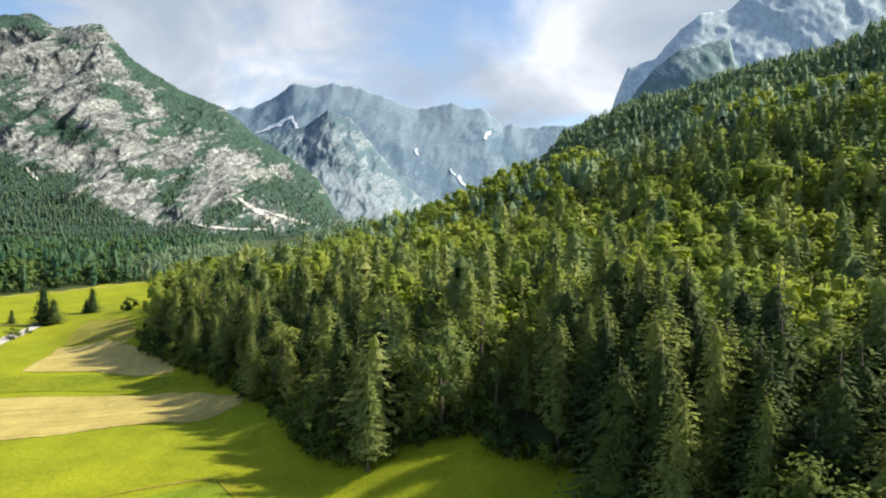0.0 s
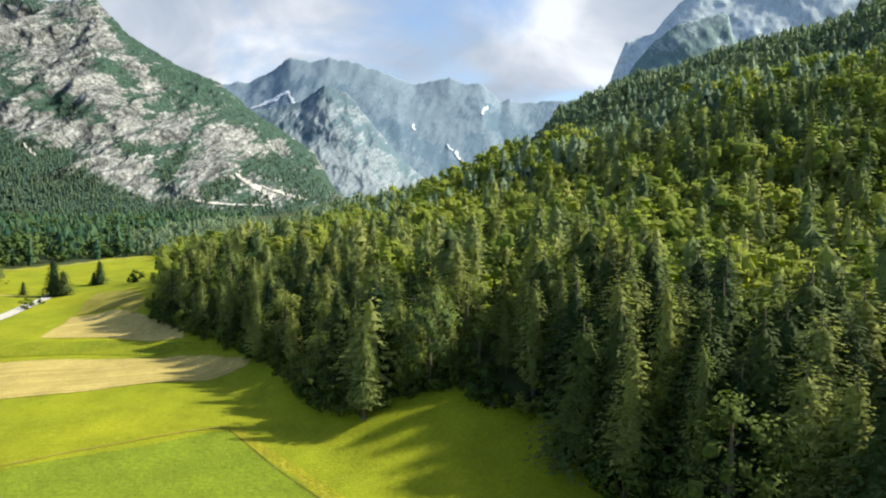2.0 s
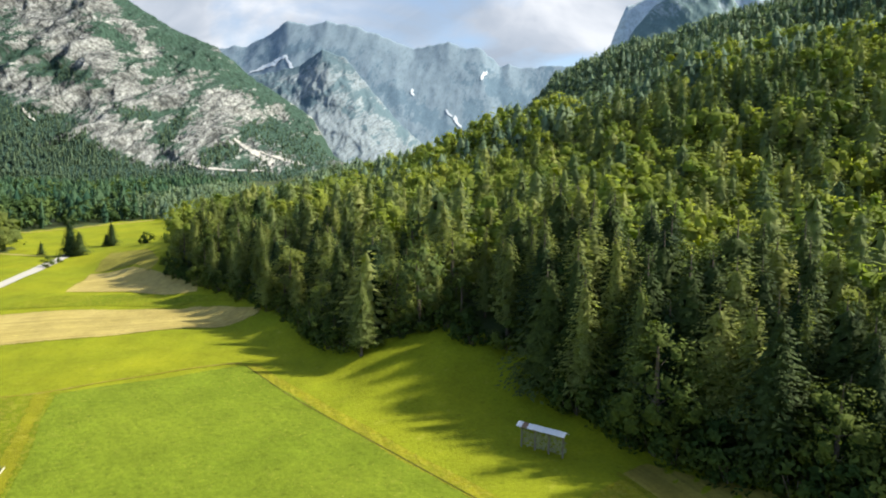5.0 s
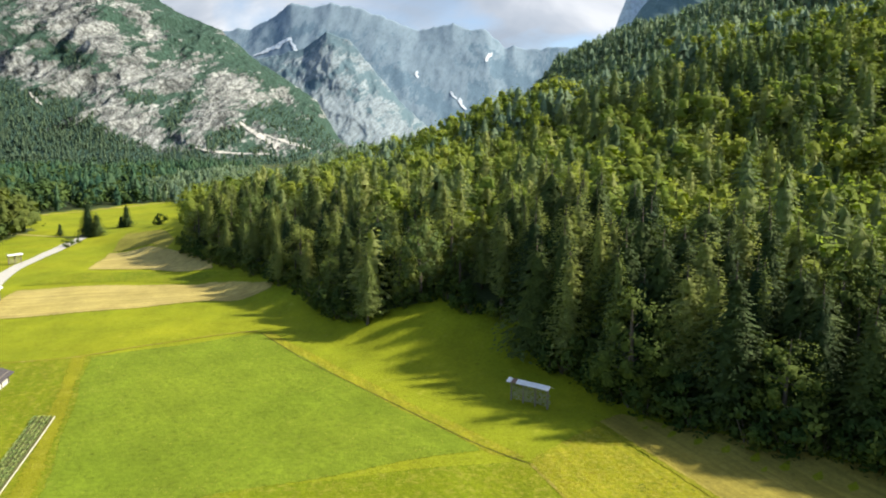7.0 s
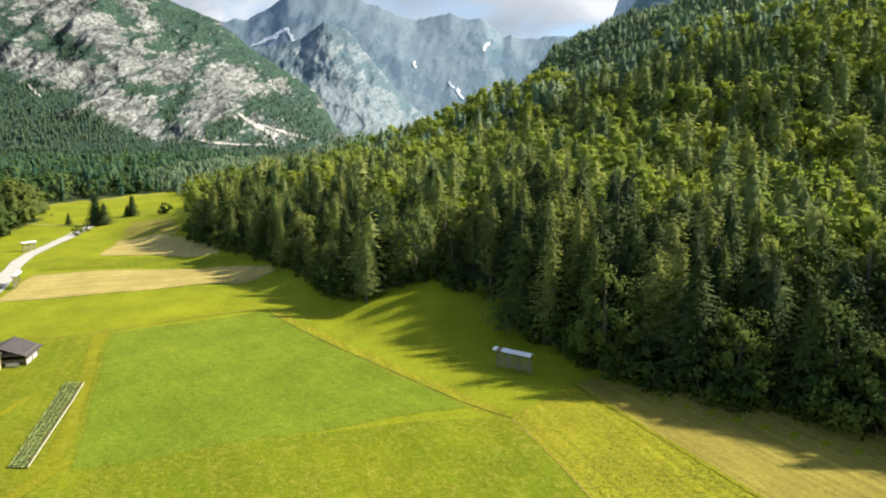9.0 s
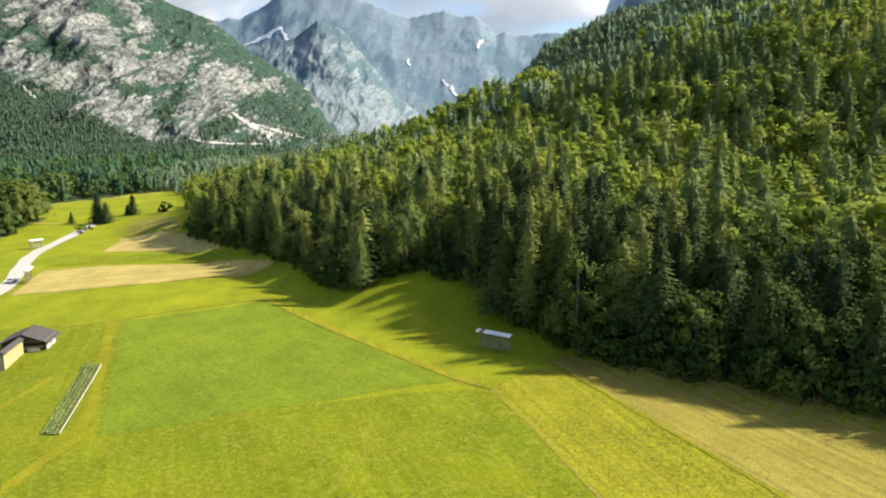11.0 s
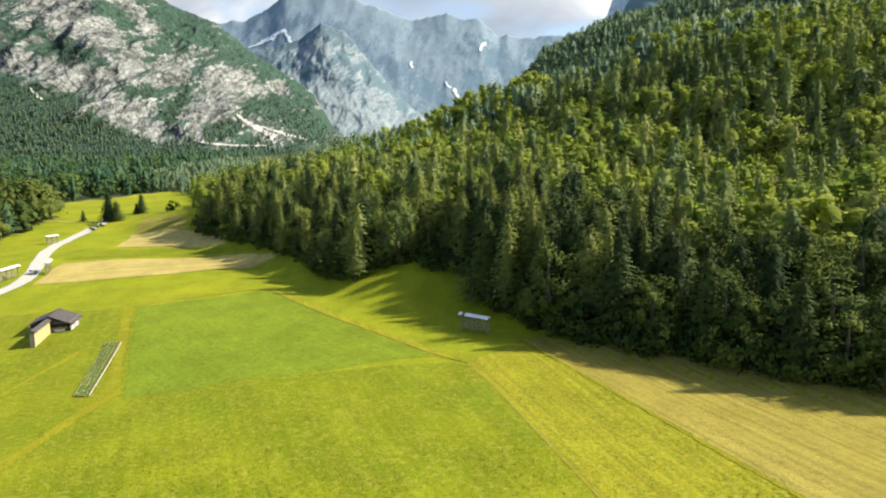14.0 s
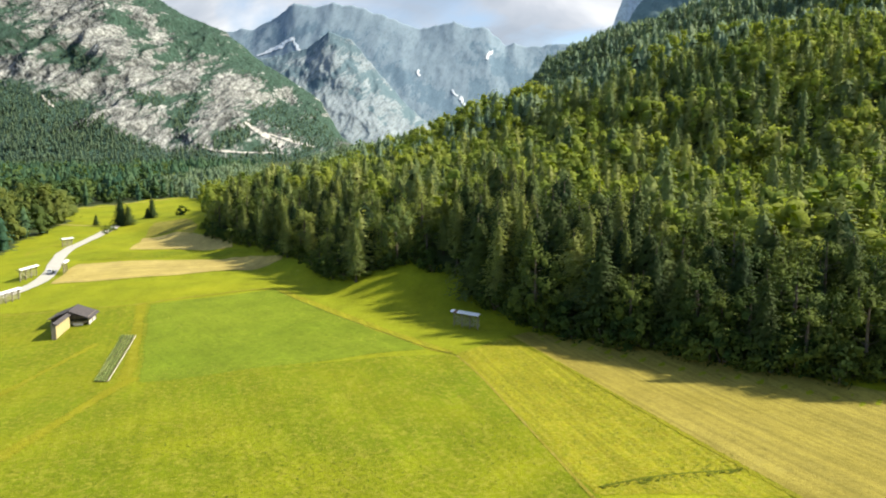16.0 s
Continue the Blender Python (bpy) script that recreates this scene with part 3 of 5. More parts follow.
def mountain(name, label, crest, foot, mat, rough, seed, n=360, rows=150, concave=1.25, slant=0.0075, ribs=0.2, belts=None):
    """A mountain: its crest as (azimuth slope, height slope, distance), its foot as (distance, height), with gullies down the flank, ribs between them and a far side."""
    ca = [c[0] for c in crest]
    a = np.linspace(ca[0], ca[-1], n)
    if belts and ca[0] < -0.7:
        a = np.concatenate([np.linspace(ca[0], -0.70, 40)[:-1], np.linspace(-0.70, ca[-1], n - 39)])
    ce, cd = np.interp(a, ca, [c[1] for c in crest]), np.interp(a, ca, [c[2] for c in crest])
    kern = np.exp(-0.5 * (np.arange(-30, 31) / 13.0) ** 2)
    soft_ce = np.convolve(np.pad(ce, 30, mode="edge"), kern / kern.sum(), mode="valid")
    jag = np.array([0.0028 * noise.fractal(Vector((q * 70, seed, 0)), 0.7, 2.0, 5) for q in a])
    fd, fz = np.interp(a, [f[0] for f in foot], [f[1] for f in foot]), np.interp(a, [f[0] for f in foot], [f[2] for f in foot])
    v = np.concatenate([np.linspace(0, 1, rows), 1 + np.linspace(0.08, 1, 12)])
    verts = np.empty((n, len(v), 3))
    crags = np.zeros((n, len(v)))
    off = Vector((seed * 37.1, seed * 11.3, 5.0))
    size = (2500 / np.mean(cd)) ** 1.3
    for i in range(n):
        span = cd[i] - fd[i]
        top, body_top = 43 + ce[i] * cd[i], 43 + soft_ce[i] * cd[i]
        for j, t in enumerate(v):
            if t <= 1:
                d = fd[i] + span * t
                z = fz[i] + (body_top - fz[i]) * t ** concave + (top - body_top) * t ** 7 + jag[i] * cd[i] * t ** 30
            else:
                d = cd[i] + span * (t - 1)
                z = top + jag[i] * cd[i] * (2 - t) - (top - fz[i]) * (t - 1)
            x = a[i] * d
            q = Vector((x * 0.0055 + z * slant, d * 0.0015, z * 0.0022)) * size + off
            g = noise.ridged_multi_fractal(q, 0.9, 2.1, 6, 1.0, 2.0) - 1.0
            f = noise.fractal(Vector((x * 0.012, d * 0.012, z * 0.012)) + off, 0.8, 2.0, 5)
            body = min(1.0, 4 * t) * min(1.0, max(0.0, (1 - t) * 9)) if t <= 1 else 0.0
            rib = 0.0
            if ribs and body:
                # ribs slant one way on the western half and the other way on the eastern
                w = Vector(((x * 0.017 - z * 0.010), d * 0.002, (z * 0.009 + x * 0.004))) * size + off * 1.7
                rib = noise.ridged_multi_fractal(w, 0.75, 2.2, 5, 1.0, 2.0) - 1.1
            crags[i, j] = rib
            y = d - rough * ((g + ribs * rib) * body + 0.02 * f * min(1.0, 6 * abs(1 - t)))
            zz = z + rough * (0.01 * f + 0.10 * g + 0.12 * ribs * rib) * body + (rough * 0.05 * f if t > 0.9 else 0.0)
            verts[i, j] = (x, y - 10, zz)
    flat = verts.reshape(-1, 3)
    green = np.full(len(flat), 0.5)
    if belts:
        green = belt_cover(flat[:, 0] / (flat[:, 1] + 10), (flat[:, 2] - 43) / (flat[:, 1] + 10), *belts)
        # pines keep to the hollows; steep ribs stay bare, and the foot is wooded
        wild = np.array([noise.fractal(Vector((p[0] * 0.011 + p[2] * 0.006, p[1] * 0.002, p[2] * 0.012 - p[0] * 0.007)), 0.8, 2.0, 5) for p in flat])
        green = green - 0.07 * crags.ravel() + 0.13 * wild + 0.35 * np.clip((55 - flat[:, 2]) / 40, 0, 1)
    me = mesh_of(name, flat, grid_faces(n, len(v)), mat, tone=green, smooth=True)
    return tagged(new(name, me), label, "mountain", kind="structure")


ROCK_L = rock_material("limestone near", (0.085, 0.094, 0.096), (0.430, 0.442, 0.424), (0.050, 0.092, 0.068), 0.535, 0.0060, (5, 40), 1.6, 0.8, belts=True)
# from here on the rock is bluish and pale: haze put into its colour
ROCK_M = rock_material("hazed limestone mid", (0.190, 0.232, 0.262), (0.262, 0.308, 0.338), (0.108, 0.164, 0.196), 0.56, 0.0040, (20, 60), 0.35, 0.32, belts=True, dip=52)
ROCK_B = rock_material("hazed limestone far", (0.175, 0.238, 0.292), (0.200, 0.262, 0.318), (0.135, 0.202, 0.264), 0.58, 0.0030, (20, 60), 0.12, 0.08, belts=True, dip=75)
ROCK_C = rock_material("hazed pale cliff", (0.39, 0.465, 0.51), (0.50, 0.575, 0.61), (0.32, 0.40, 0.44), 0.64, 0.0040, (40, 200), 0.1, 0.2, dip=80)
ROCK_S = rock_material("hazed wooded spur", (0.25, 0.315, 0.35), (0.35, 0.415, 0.445), (0.140, 0.210, 0.215), 0.42, 0.0050, (60, 300), 0.2, 0.3)
LEFT_CREST = [(-1.25, 0.35, 2500), (-0.75, 0.32, 2500), (-0.588, 0.302, 2500), (-0.541, 0.305, 2500), (-0.51, 0.286, 2500), (-0.475, 0.291, 2500), (-0.447, 0.294, 2500), (-0.431, 0.272, 2500),
              (-0.4, 0.241, 2500), (-0.336, 0.202, 2520), (-0.272, 0.175, 2560), (-0.224, 0.135, 2600), (-0.143, 0.083, 2650), (-0.11, 0.027, 2680), (-0.06, -0.01, 2700)]
MID_CREST = [(-0.32, 0.09, 3300), (-0.248, 0.135, 3350), (-0.208, 0.141, 3400), (-0.159, 0.153, 3400), (-0.127, 0.177, 3400), (-0.094, 0.166, 3400), (-0.061, 0.126, 3400), (-0.011, 0.069, 3400), (0.05, 0.02, 3400)]
FAR_CREST = [(-0.45, 0.165, 4400), (-0.272, 0.175, 4400), (-0.232, 0.18, 4400), (-0.2, 0.196, 4400), (-0.176, 0.215, 4400), (-0.143, 0.21, 4400), (-0.119, 0.216, 4400), (-0.078, 0.209, 4400), (-0.029, 0.192, 4400), (0.004, 0.18, 4400),
             (0.053, 0.191, 4400), (0.07, 0.184, 4400), (0.103, 0.182, 4400), (0.128, 0.157, 4400), (0.141, 0.162, 4400), (0.153, 0.156, 4400), (0.22, 0.161, 4400), (0.4, 0.15, 4400)]
CLIFF_CREST = [(0.28, 0.16, 3000), (0.293, 0.202, 3000), (0.311, 0.247, 3000), (0.353, 0.261, 3000), (0.382, 0.298, 3000), (0.419, 0.328, 3000), (0.462, 0.335, 3000), (0.478, 0.35, 3000), (0.55, 0.40, 3000), (0.7, 0.47, 3000), (1.1, 0.5, 3000)]
SPUR_CREST = [(0.30, 0.17, 2500), (0.328, 0.219, 2500), (0.353, 0.248, 2500), (0.387, 0.274, 2500), (0.42, 0.283, 2500), (0.463, 0.292, 2500), (0.472, 0.259, 2500), (0.52, 0.2, 2500)]
mountain("mountain", "grey limestone mountain with dark dwarf pine ledges", LEFT_CREST, [(-1.25, 1150, 6), (-0.6, 1300, 8), (-0.3, 1500, 10), (-0.06, 1850, 14)], ROCK_L, 62, 1, n=500, rows=190, concave=1.3, slant=-0.003, ribs=0.3, belts=(PINE_BELTS, BARE_RIBS))
mountain("mountain", "limestone buttress tinted grey-blue for haze in front of the main ridge", MID_CREST, [(-0.32, 2750, 25), (0.05, 2750, 25)], ROCK_M, 30, 4, n=240, rows=110, ribs=0.45, slant=0.001, belts=(MID_DARK_BANDS, MID_BARE))
mountain("mountain", "hazy blue-grey mountain ridge with snow gullies", FAR_CREST, [(-0.45, 3450, 30), (0.4, 3450, 30)], ROCK_B, 18, 7, n=280, rows=90, ribs=0.4, slant=-0.001, belts=(FAR_PINES_SHADE, FAR_BARE))
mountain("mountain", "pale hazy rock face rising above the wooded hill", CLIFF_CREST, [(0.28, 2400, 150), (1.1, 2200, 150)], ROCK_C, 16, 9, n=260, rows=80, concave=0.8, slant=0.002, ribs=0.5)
mountain("mountain", "darker hazed wooded spur below the pale rock face", SPUR_CREST, [(0.30, 2100, 120), (0.52, 2100, 120)], ROCK_S, 22, 12, n=120, rows=60, concave=0.9, slant=0.002)


def streak(name, line, widths, mat, label, host, lift=7.0):
    """Scree or snow lying in a gully of a mountain: a line of slopes seen from the valley, laid upon the flank."""
    line = np.array(line, float)
    n = 14 * (len(line) - 1) + 1
    t, k = np.linspace(0, len(line) - 1, n), np.arange(len(line))
    az, el, w = np.interp(t, k, line[:, 0]), np.interp(t, k, line[:, 1]), np.interp(t, k, widths)
    az = az + 0.0012 * np.sin(t * 9) + 0.0007 * np.sin(t * 23)
    ga, ge = np.gradient(az), np.gradient(el)
    g = np.hypot(ga, ge) + 1e-9
    V = []
    eye = Vector((3, -1, 43))
    for i in range(n):
        for o in (-0.5, -0.17, 0.17, 0.5):
            wj = w[i] * (1 + 0.3 * math.sin(i * 1.9 + o * 5) + 0.2 * math.sin(i * 0.7))
            way = Vector((az[i] - ge[i] / g[i] * wj * o, 1.0, el[i] + ga[i] / g[i] * wj * o)).normalized()
            hit, place, _, _ = host.ray_cast(eye, way)
            V.append((place - way * lift) if hit else (V[-1] if V else eye + way * 2300))
    me = mesh_of(name, [tuple(v) for v in V], grid_faces(n, 4), mat, smooth=True)
    return tagged(new(name, me), label, "scree" if "scree" in name else "snow", kind="structure")


bpy.context.view_layer.update()
SCREE = plain_material("white scree", (0.33, 0.325, 0.30), (0.46, 0.45, 0.42), scale=0.05, depth=1.0)
SNOW = plain_material("old snow", (0.56, 0.62, 0.68), (0.70, 0.76, 0.82), scale=0.05, depth=1.0)
west, mid_peak, far_ridge = [o for o in scene.objects if o.name.startswith("mountain")][:3]
streak("scree_fan", [(-0.256, 0.049), (-0.236, 0.035), (-0.214, 0.023), (-0.202, 0.015), (-0.203, 0.008)], [0.0028, 0.0056, 0.0070, 0.0091, 0.0028], SCREE, "white scree gully running down the mountain foot", west)
streak("scree_fan", [(-0.222, 0.032), (-0.19, 0.022), (-0.165, 0.015), (-0.152, 0.012)], [0.0014, 0.0035, 0.0035, 0.0007], SCREE, "thin white scree branch on the mountain foot", west)
streak("scree_fan", [(-0.326, 0.013), (-0.30, 0.007), (-0.26, 0.004), (-0.215, 0.004)], [0.0014, 0.0032, 0.0022, 0.0020], SCREE, "white scree bank along the mountain foot", west)
streak("scree_fan", [(-0.556, 0.090), (-0.546, 0.078), (-0.537, 0.071)], [0.0015, 0.0042, 0.0010], SCREE, "pale rockslide scar on the wooded flank", west)
for line, w in (([(-0.18, 0.168), (-0.20, 0.155), (-0.232, 0.142)], [0.003, 0.006, 0.001]), ([(-0.18, 0.168), (-0.174, 0.155), (-0.168, 0.146)], [0.002, 0.004, 0.001]),
                ([(0.107, 0.15), (0.10, 0.14)], [0.006, 0.003]), ([(0.062, 0.085), (0.072, 0.07)], [0.006, 0.002]), ([(0.0, 0.123), (0.002, 0.115)], [0.004, 0.002]), ([(0.05, 0.095), (0.058, 0.086)], [0.003, 0.002])):
    streak("snow_patch", line, w, SNOW, "old snow lying in a gully of the far ridge", far_ridge)


# ---- trees ----
def needles(rng, h, r, boughs, per, size, power=0.75, low=0.03, rise=0.1, droop=0.3, ragged=0.35, core=0.50, tiers=8, sides=8):
    """Crown of a conifer: whorls of boughs, each whorl a ragged skirt, with rows of small sprays along the boughs."""
    up = np.array([0.0, 0.0, 1.0])
    lean = rng.uniform(0, 6.28, 3)
    girth = lambda f, a: r * (1 - f) ** power * np.minimum(1, 0.55 + 3 * f) * (1 + 0.16 * np.sin(2 * a + lean[0] + 6 * f) + 0.12 * np.sin(a + lean[1] - 3 * f)) + 0.008 * h
    u = (np.arange(boughs) + rng.random(boughs)) / boughs
    f = 1 - (1 - u) ** 0.74
    a = np.arange(boughs) * 2.399963 + rng.uniform(-0.5, 0.5, boughs)
    reach = girth(f, a) * (1 - 0.8 * ragged + 1.3 * ragged * rng.random(boughs))
    t = 0.54 + 0.52 * (np.arange(per)[None, :] + rng.random((boughs, per))) / per
    rep = lambda v: np.repeat(v, per)
    t, L, ff = t.ravel(), rep(reach), rep(f)
    aa = rep(a) + rng.normal(0, 0.16, boughs * per)
    out, side = np.stack([np.cos(aa), np.sin(aa), 0 * aa], 1), np.stack([-np.sin(aa), np.cos(aa), 0 * aa], 1)
    P = out * (L * t)[:, None] + up * (h * (low + (0.97 - low) * ff) + L * (rise * t - droop * t * t))[:, None]
    A = out * 0.8 + side * rng.uniform(-1, 1, len(t))[:, None] + up * rng.uniform(-0.65, 0.25, len(t))[:, None]
    A /= np.linalg.norm(A, axis=1)[:, None]
    B = np.cross(A, out * 0.4 + up + rng.normal(0, 0.45, A.shape))
    B /= np.linalg.norm(B, axis=1)[:, None]
    s = (size * (0.65 + 0.7 * rng.random(len(t))) * (1.15 - 0.72 * ff))[:, None]
    sag = up * s * 0.12
    V = np.stack([P - A * s * 0.5, P + B * s * 0.36 - sag, P + A * s * 0.95 - sag * 2, P - B * s * 0.36 - sag], 1)
    n = out * 0.78 + up * 0.52 + rng.normal(0, 0.12, P.shape)
    N = np.repeat(n[:, None, :], 4, 1).reshape(-1, 3)
    V = V.reshape(-1, 3)
    q = 4 * np.arange(len(t))[:, None]
    F = np.concatenate([q + np.array([[0, 1, 2]]), q + np.array([[0, 2, 3]])])
    # the shaded heart of the crown, whorl by whorl
    k0 = len(V)
    levels = 0.87 * np.linspace(0, 1, tiers + 1) ** 0.8
    body, bn = [], []
    for k in range(tiers):
        ang = np.arange(sides) * 6.2832 / sides + rng.uniform(0, 6.28)
        o = np.stack([np.cos(ang), np.sin(ang), 0 * ang], 1)
        star = np.where(np.arange(sides) % 2, 0.55, 1.05) + 0.35 * rng.random(sides)
        for f0, shrink, dz, tilt in ((levels[k], core * star, droop * 0.5, 0.3), (levels[k + 1] * 0.97 + 0.03 * levels[k], 0.72 * core, 0.0, 0.5)):
            R = girth(np.full(sides, f0), ang) * shrink
            body.append(o * R[:, None] + up * (h * (low + (0.98 - low) * f0) + R * (rise * 0.5 - dz))[:, None])
            bn.append(o * 0.85 + up * tilt + rng.normal(0, 0.38, o.shape))
    body[-1] = body[-1] * np.array([0.05, 0.05, 1]) + up * 0.012 * h
    ring, nxt = np.arange(sides), (np.arange(sides) + 1) % sides
    for k in range(2 * tiers - 1):
        lo, hi = k0 + k * sides, k0 + (k + 1) * sides
        F = np.concatenate([F, np.stack([lo + ring, lo + nxt, hi + nxt], 1), np.stack([lo + ring, hi + nxt, hi + ring], 1)])
    V, N = np.concatenate([V] + body), np.concatenate([N] + bn)
    return V, F, N / (np.linalg.norm(N, axis=1)[:, None] + 1e-6)


def leaves(rng, h, rx, low, lobes, per, size, sides=5, rings=2, full=1.0):
    """Crown of a broadleaf tree: lobes of foliage, uneven and overlapping, covered with small leaf sprays."""
    V, F, M = [], [], []
    mid, half = h * (0.5 + low / 2), h * (1 - low) / 2
    tall = min(1.5, 0.4 + 0.6 * half / rx)
    for q in range(lobes):
        d = rng.normal(size=3)
        if q % 3 == 0:
            # boughs that hang low round the foot
            d[2] = -0.5 - abs(d[2])
        d /= np.linalg.norm(d)
        k = 0.52 + 0.38 * rng.random() ** 0.6
        taper = 1.0 - 0.3 * max(0.0, d[2])
        c = np.array([d[0] * rx * k * taper, d[1] * rx * k * taper, mid + d[2] * half * (k + 0.05)])
        rad = rx * (0.22 + 0.18 * rng.random()) * (1.0 + 1.3 / lobes ** 0.5)
        # the shaded mass of the lobe
        i, tip = len(V), rng.uniform(0, 6.28)
        V += [c + np.array([0, 0, rad * 0.5 * full]), c - np.array([0, 0, rad * 0.4])]
        M += [d * 0.5 + np.array([0, 0, 1.0]), d * 0.5 - np.array([0, 0, 0.6])]
        for j in range(rings):
            th = math.pi * (j + 0.75) / (rings + 0.6)
            for w in range(sides):
                ph = tip + 6.2832 * (w + 0.5 * (j % 2)) / sides
                e = np.array([math.sin(th) * math.cos(ph), math.sin(th) * math.sin(ph), math.cos(th)])
                V.append(c + e * rad * full * rng.uniform(0.28, 0.52) * np.array([1, 1, tall]))
                M.append(e * 0.75 + d * 0.45 + np.array([0, 0, 0.3]) + rng.normal(0, 0.2, 3))
        for w in range(sides):
            x = (w + 1) % sides
            F += [(i, i + 2 + w, i + 2 + x), (i + 1, i + 2 + (rings - 1) * sides + x, i + 2 + (rings - 1) * sides + w)]
            for j in range(rings - 1):
                a, b = i + 2 + j * sides, i + 2 + (j + 1) * sides
                F += [(a + w, b + w, b + x), (a + w, b + x, a + x)]
        for _ in range(per):
            e = rng.normal(size=3) + np.array([0, 0, 0.3]) + d * 0.6
            e /= np.linalg.norm(e)
            p = c + e * rad * (0.55 + 0.55 * rng.random() ** 0.8) * np.array([1, 1, tall])
            nrm = e + rng.normal(0, 0.45, 3)
            t1 = np.cross(nrm, rng.normal(size=3))
            t1 /= np.linalg.norm(t1) + 1e-6
            t2 = np.cross(nrm / np.linalg.norm(nrm), t1)
            s = size * (0.6 + 0.8 * rng.random())
            i = len(V)
            V += [p - t1 * s, p + t2 * s * 0.55 - e * s * 0.12, p + t1 * s - e * s * 0.25, p - t2 * s * 0.55 - e * s * 0.12]
            F += [(i, i + 1, i + 2), (i, i + 2, i + 3)]
            M += [e * 0.75 + d * 0.45 + np.array([0, 0, 0.32]) + rng.normal(0, 0.1, 3)] * 4
    M = np.array(M)
    return np.array(V, float), np.array(F), M / (np.linalg.norm(M, axis=1)[:, None] + 1e-6)


def tube(P, F, a, b, ra, rb, sides=6):
    a, b = np.array(a, float), np.array(b, float)
    d = (b - a) / np.linalg.norm(b - a)
    e1 = np.cross(d, (0.3, 0.9, 0.2))
    e1 /= np.linalg.norm(e1)
    e2 = np.cross(d, e1)
    i = len(P)
    for c, r in ((a, ra), (b, rb)):
        P += [c + r * (math.cos(2 * math.pi * k / sides) * e1 + math.sin(2 * math.pi * k / sides) * e2) for k in range(sides)]
    F += [(i + k, i + (k + 1) % sides, i + sides + (k + 1) % sides, i + sides + k) for k in range(sides)]


def trunk_of(rng, h, r, limbs, start, reach):
    """A tapered trunk with a root flare, a slight bend, and limbs."""
    P, F = [], []
    c, z = np.zeros(2), -0.6
    for k, (f, rr) in enumerate(((0.03, 1.45), (0.3, 1.0), (0.6, 0.7), (0.97, 0.1))):
        z1, c1 = h * f, c + rng.normal(0, 0.12, 2)
        tube(P, F, (*c, z), (*c1, z1), r * (1.8, 1.2, 0.95, 0.68)[k], r * rr, 7)
        c, z = c1, z1
    for k in range(limbs):
        a, f = rng.random() * 6.28, start + (0.9 - start) * rng.random()
        L = reach * (1.1 - f)
        p = (0, 0, h * f)
        tube(P, F, p, (math.cos(a) * L, math.sin(a) * L, h * f + L * rng.uniform(0.1, 0.7)), r * 0.35 * (1.1 - f), 0.02, 4)
    return np.array(P, float), np.array(F)


def tree_kind(name, h, crown, mat, trunk, label, category="tree"):
    """One tree as a thing: an empty at its base with trunk and crown."""
    ob = tagged(new(name), label, category)
    t = new("trunk", mesh_of("trunk", *trunk, BARK, smooth=True))
    c = new("crown", mesh_of("crown", crown[0], crown[1], mat, normals=crown[2]))
    t.parent = c.parent = ob
    return ob


rng = np.random.default_rng(5)
KINDS = {"spruce": [], "larch": [], "beech": [], "ash": []}
for i in range(5):
    h, r = 20.0, 3.6 + 0.4 * i
    KINDS["spruce"].append(tree_kind("spruce_tree", h, needles(rng, h, r, 300, 8, 0.46, droop=0.2 + 0.07 * i, power=0.88 - 0.06 * i, tiers=15, sides=11), NEEDLE_T, trunk_of(rng, h, 0.28, 10, 0.1, 2.0),
                                     "dark green spruce tree at the forest edge"))
for i in range(4):
    h, r = 20.0, 3.1 + 0.3 * i
    KINDS["larch"].append(tree_kind("larch_tree", h, needles(rng, h, r, 310, 8, 0.40, power=0.8 - 0.06 * i, low=0.12, rise=0.3, droop=0.25, ragged=0.4, core=0.44, tiers=13, sides=11), LARCH_T, trunk_of(rng, h, 0.25, 16, 0.12, 2.2),
                                    "pale green slender larch tree with open crown"))
for i in range(4):
    h, r = 16.0, 3.9 + 0.4 * i
    KINDS["beech"].append(tree_kind("beech_tree", h, leaves(rng, h, r, 0.0, 48, 54, 0.22), LEAF_T, trunk_of(rng, h, 0.3, 9, 0.25, 4.0), "broadleaf beech tree with dense green crown"))
for i in range(3):
    h, r = 16.0, 3.4 + 0.4 * i
    KINDS["ash"].append(tree_kind("ash_tree", h, leaves(rng, h, r, 0.0, 46, 54, 0.23), ASH_T, trunk_of(rng, h, 0.28, 9, 0.25, 4.0), "pale green broadleaf ash tree among the conifers"))
FIRST = {k: [True] * len(v) for k, v in KINDS.items()}


def plant(kind, x, y, height, turn, wide=1.0, which=0):
    """A tree of that kind at a place: the first use takes the built one, later ones are copies."""
    src = KINDS[kind][which % len(KINDS[kind])]
    h0 = 16.0 if kind in ("beech", "ash") else 20.0
    m = pose(x, y, float(terrain(x, y)) - 0.1, 0, 0, turn)
    if FIRST[kind][which % len(KINDS[kind])]:
        FIRST[kind][which % len(KINDS[kind])] = False
        ob = src
        ob.matrix_basis = m
    else:
        ob = copy_thing(src, m)
    f = height / h0
    ob.scale = (f * wide, f * wide, f)
    ob["group"] = kind + " trees of the valley"
    return ob


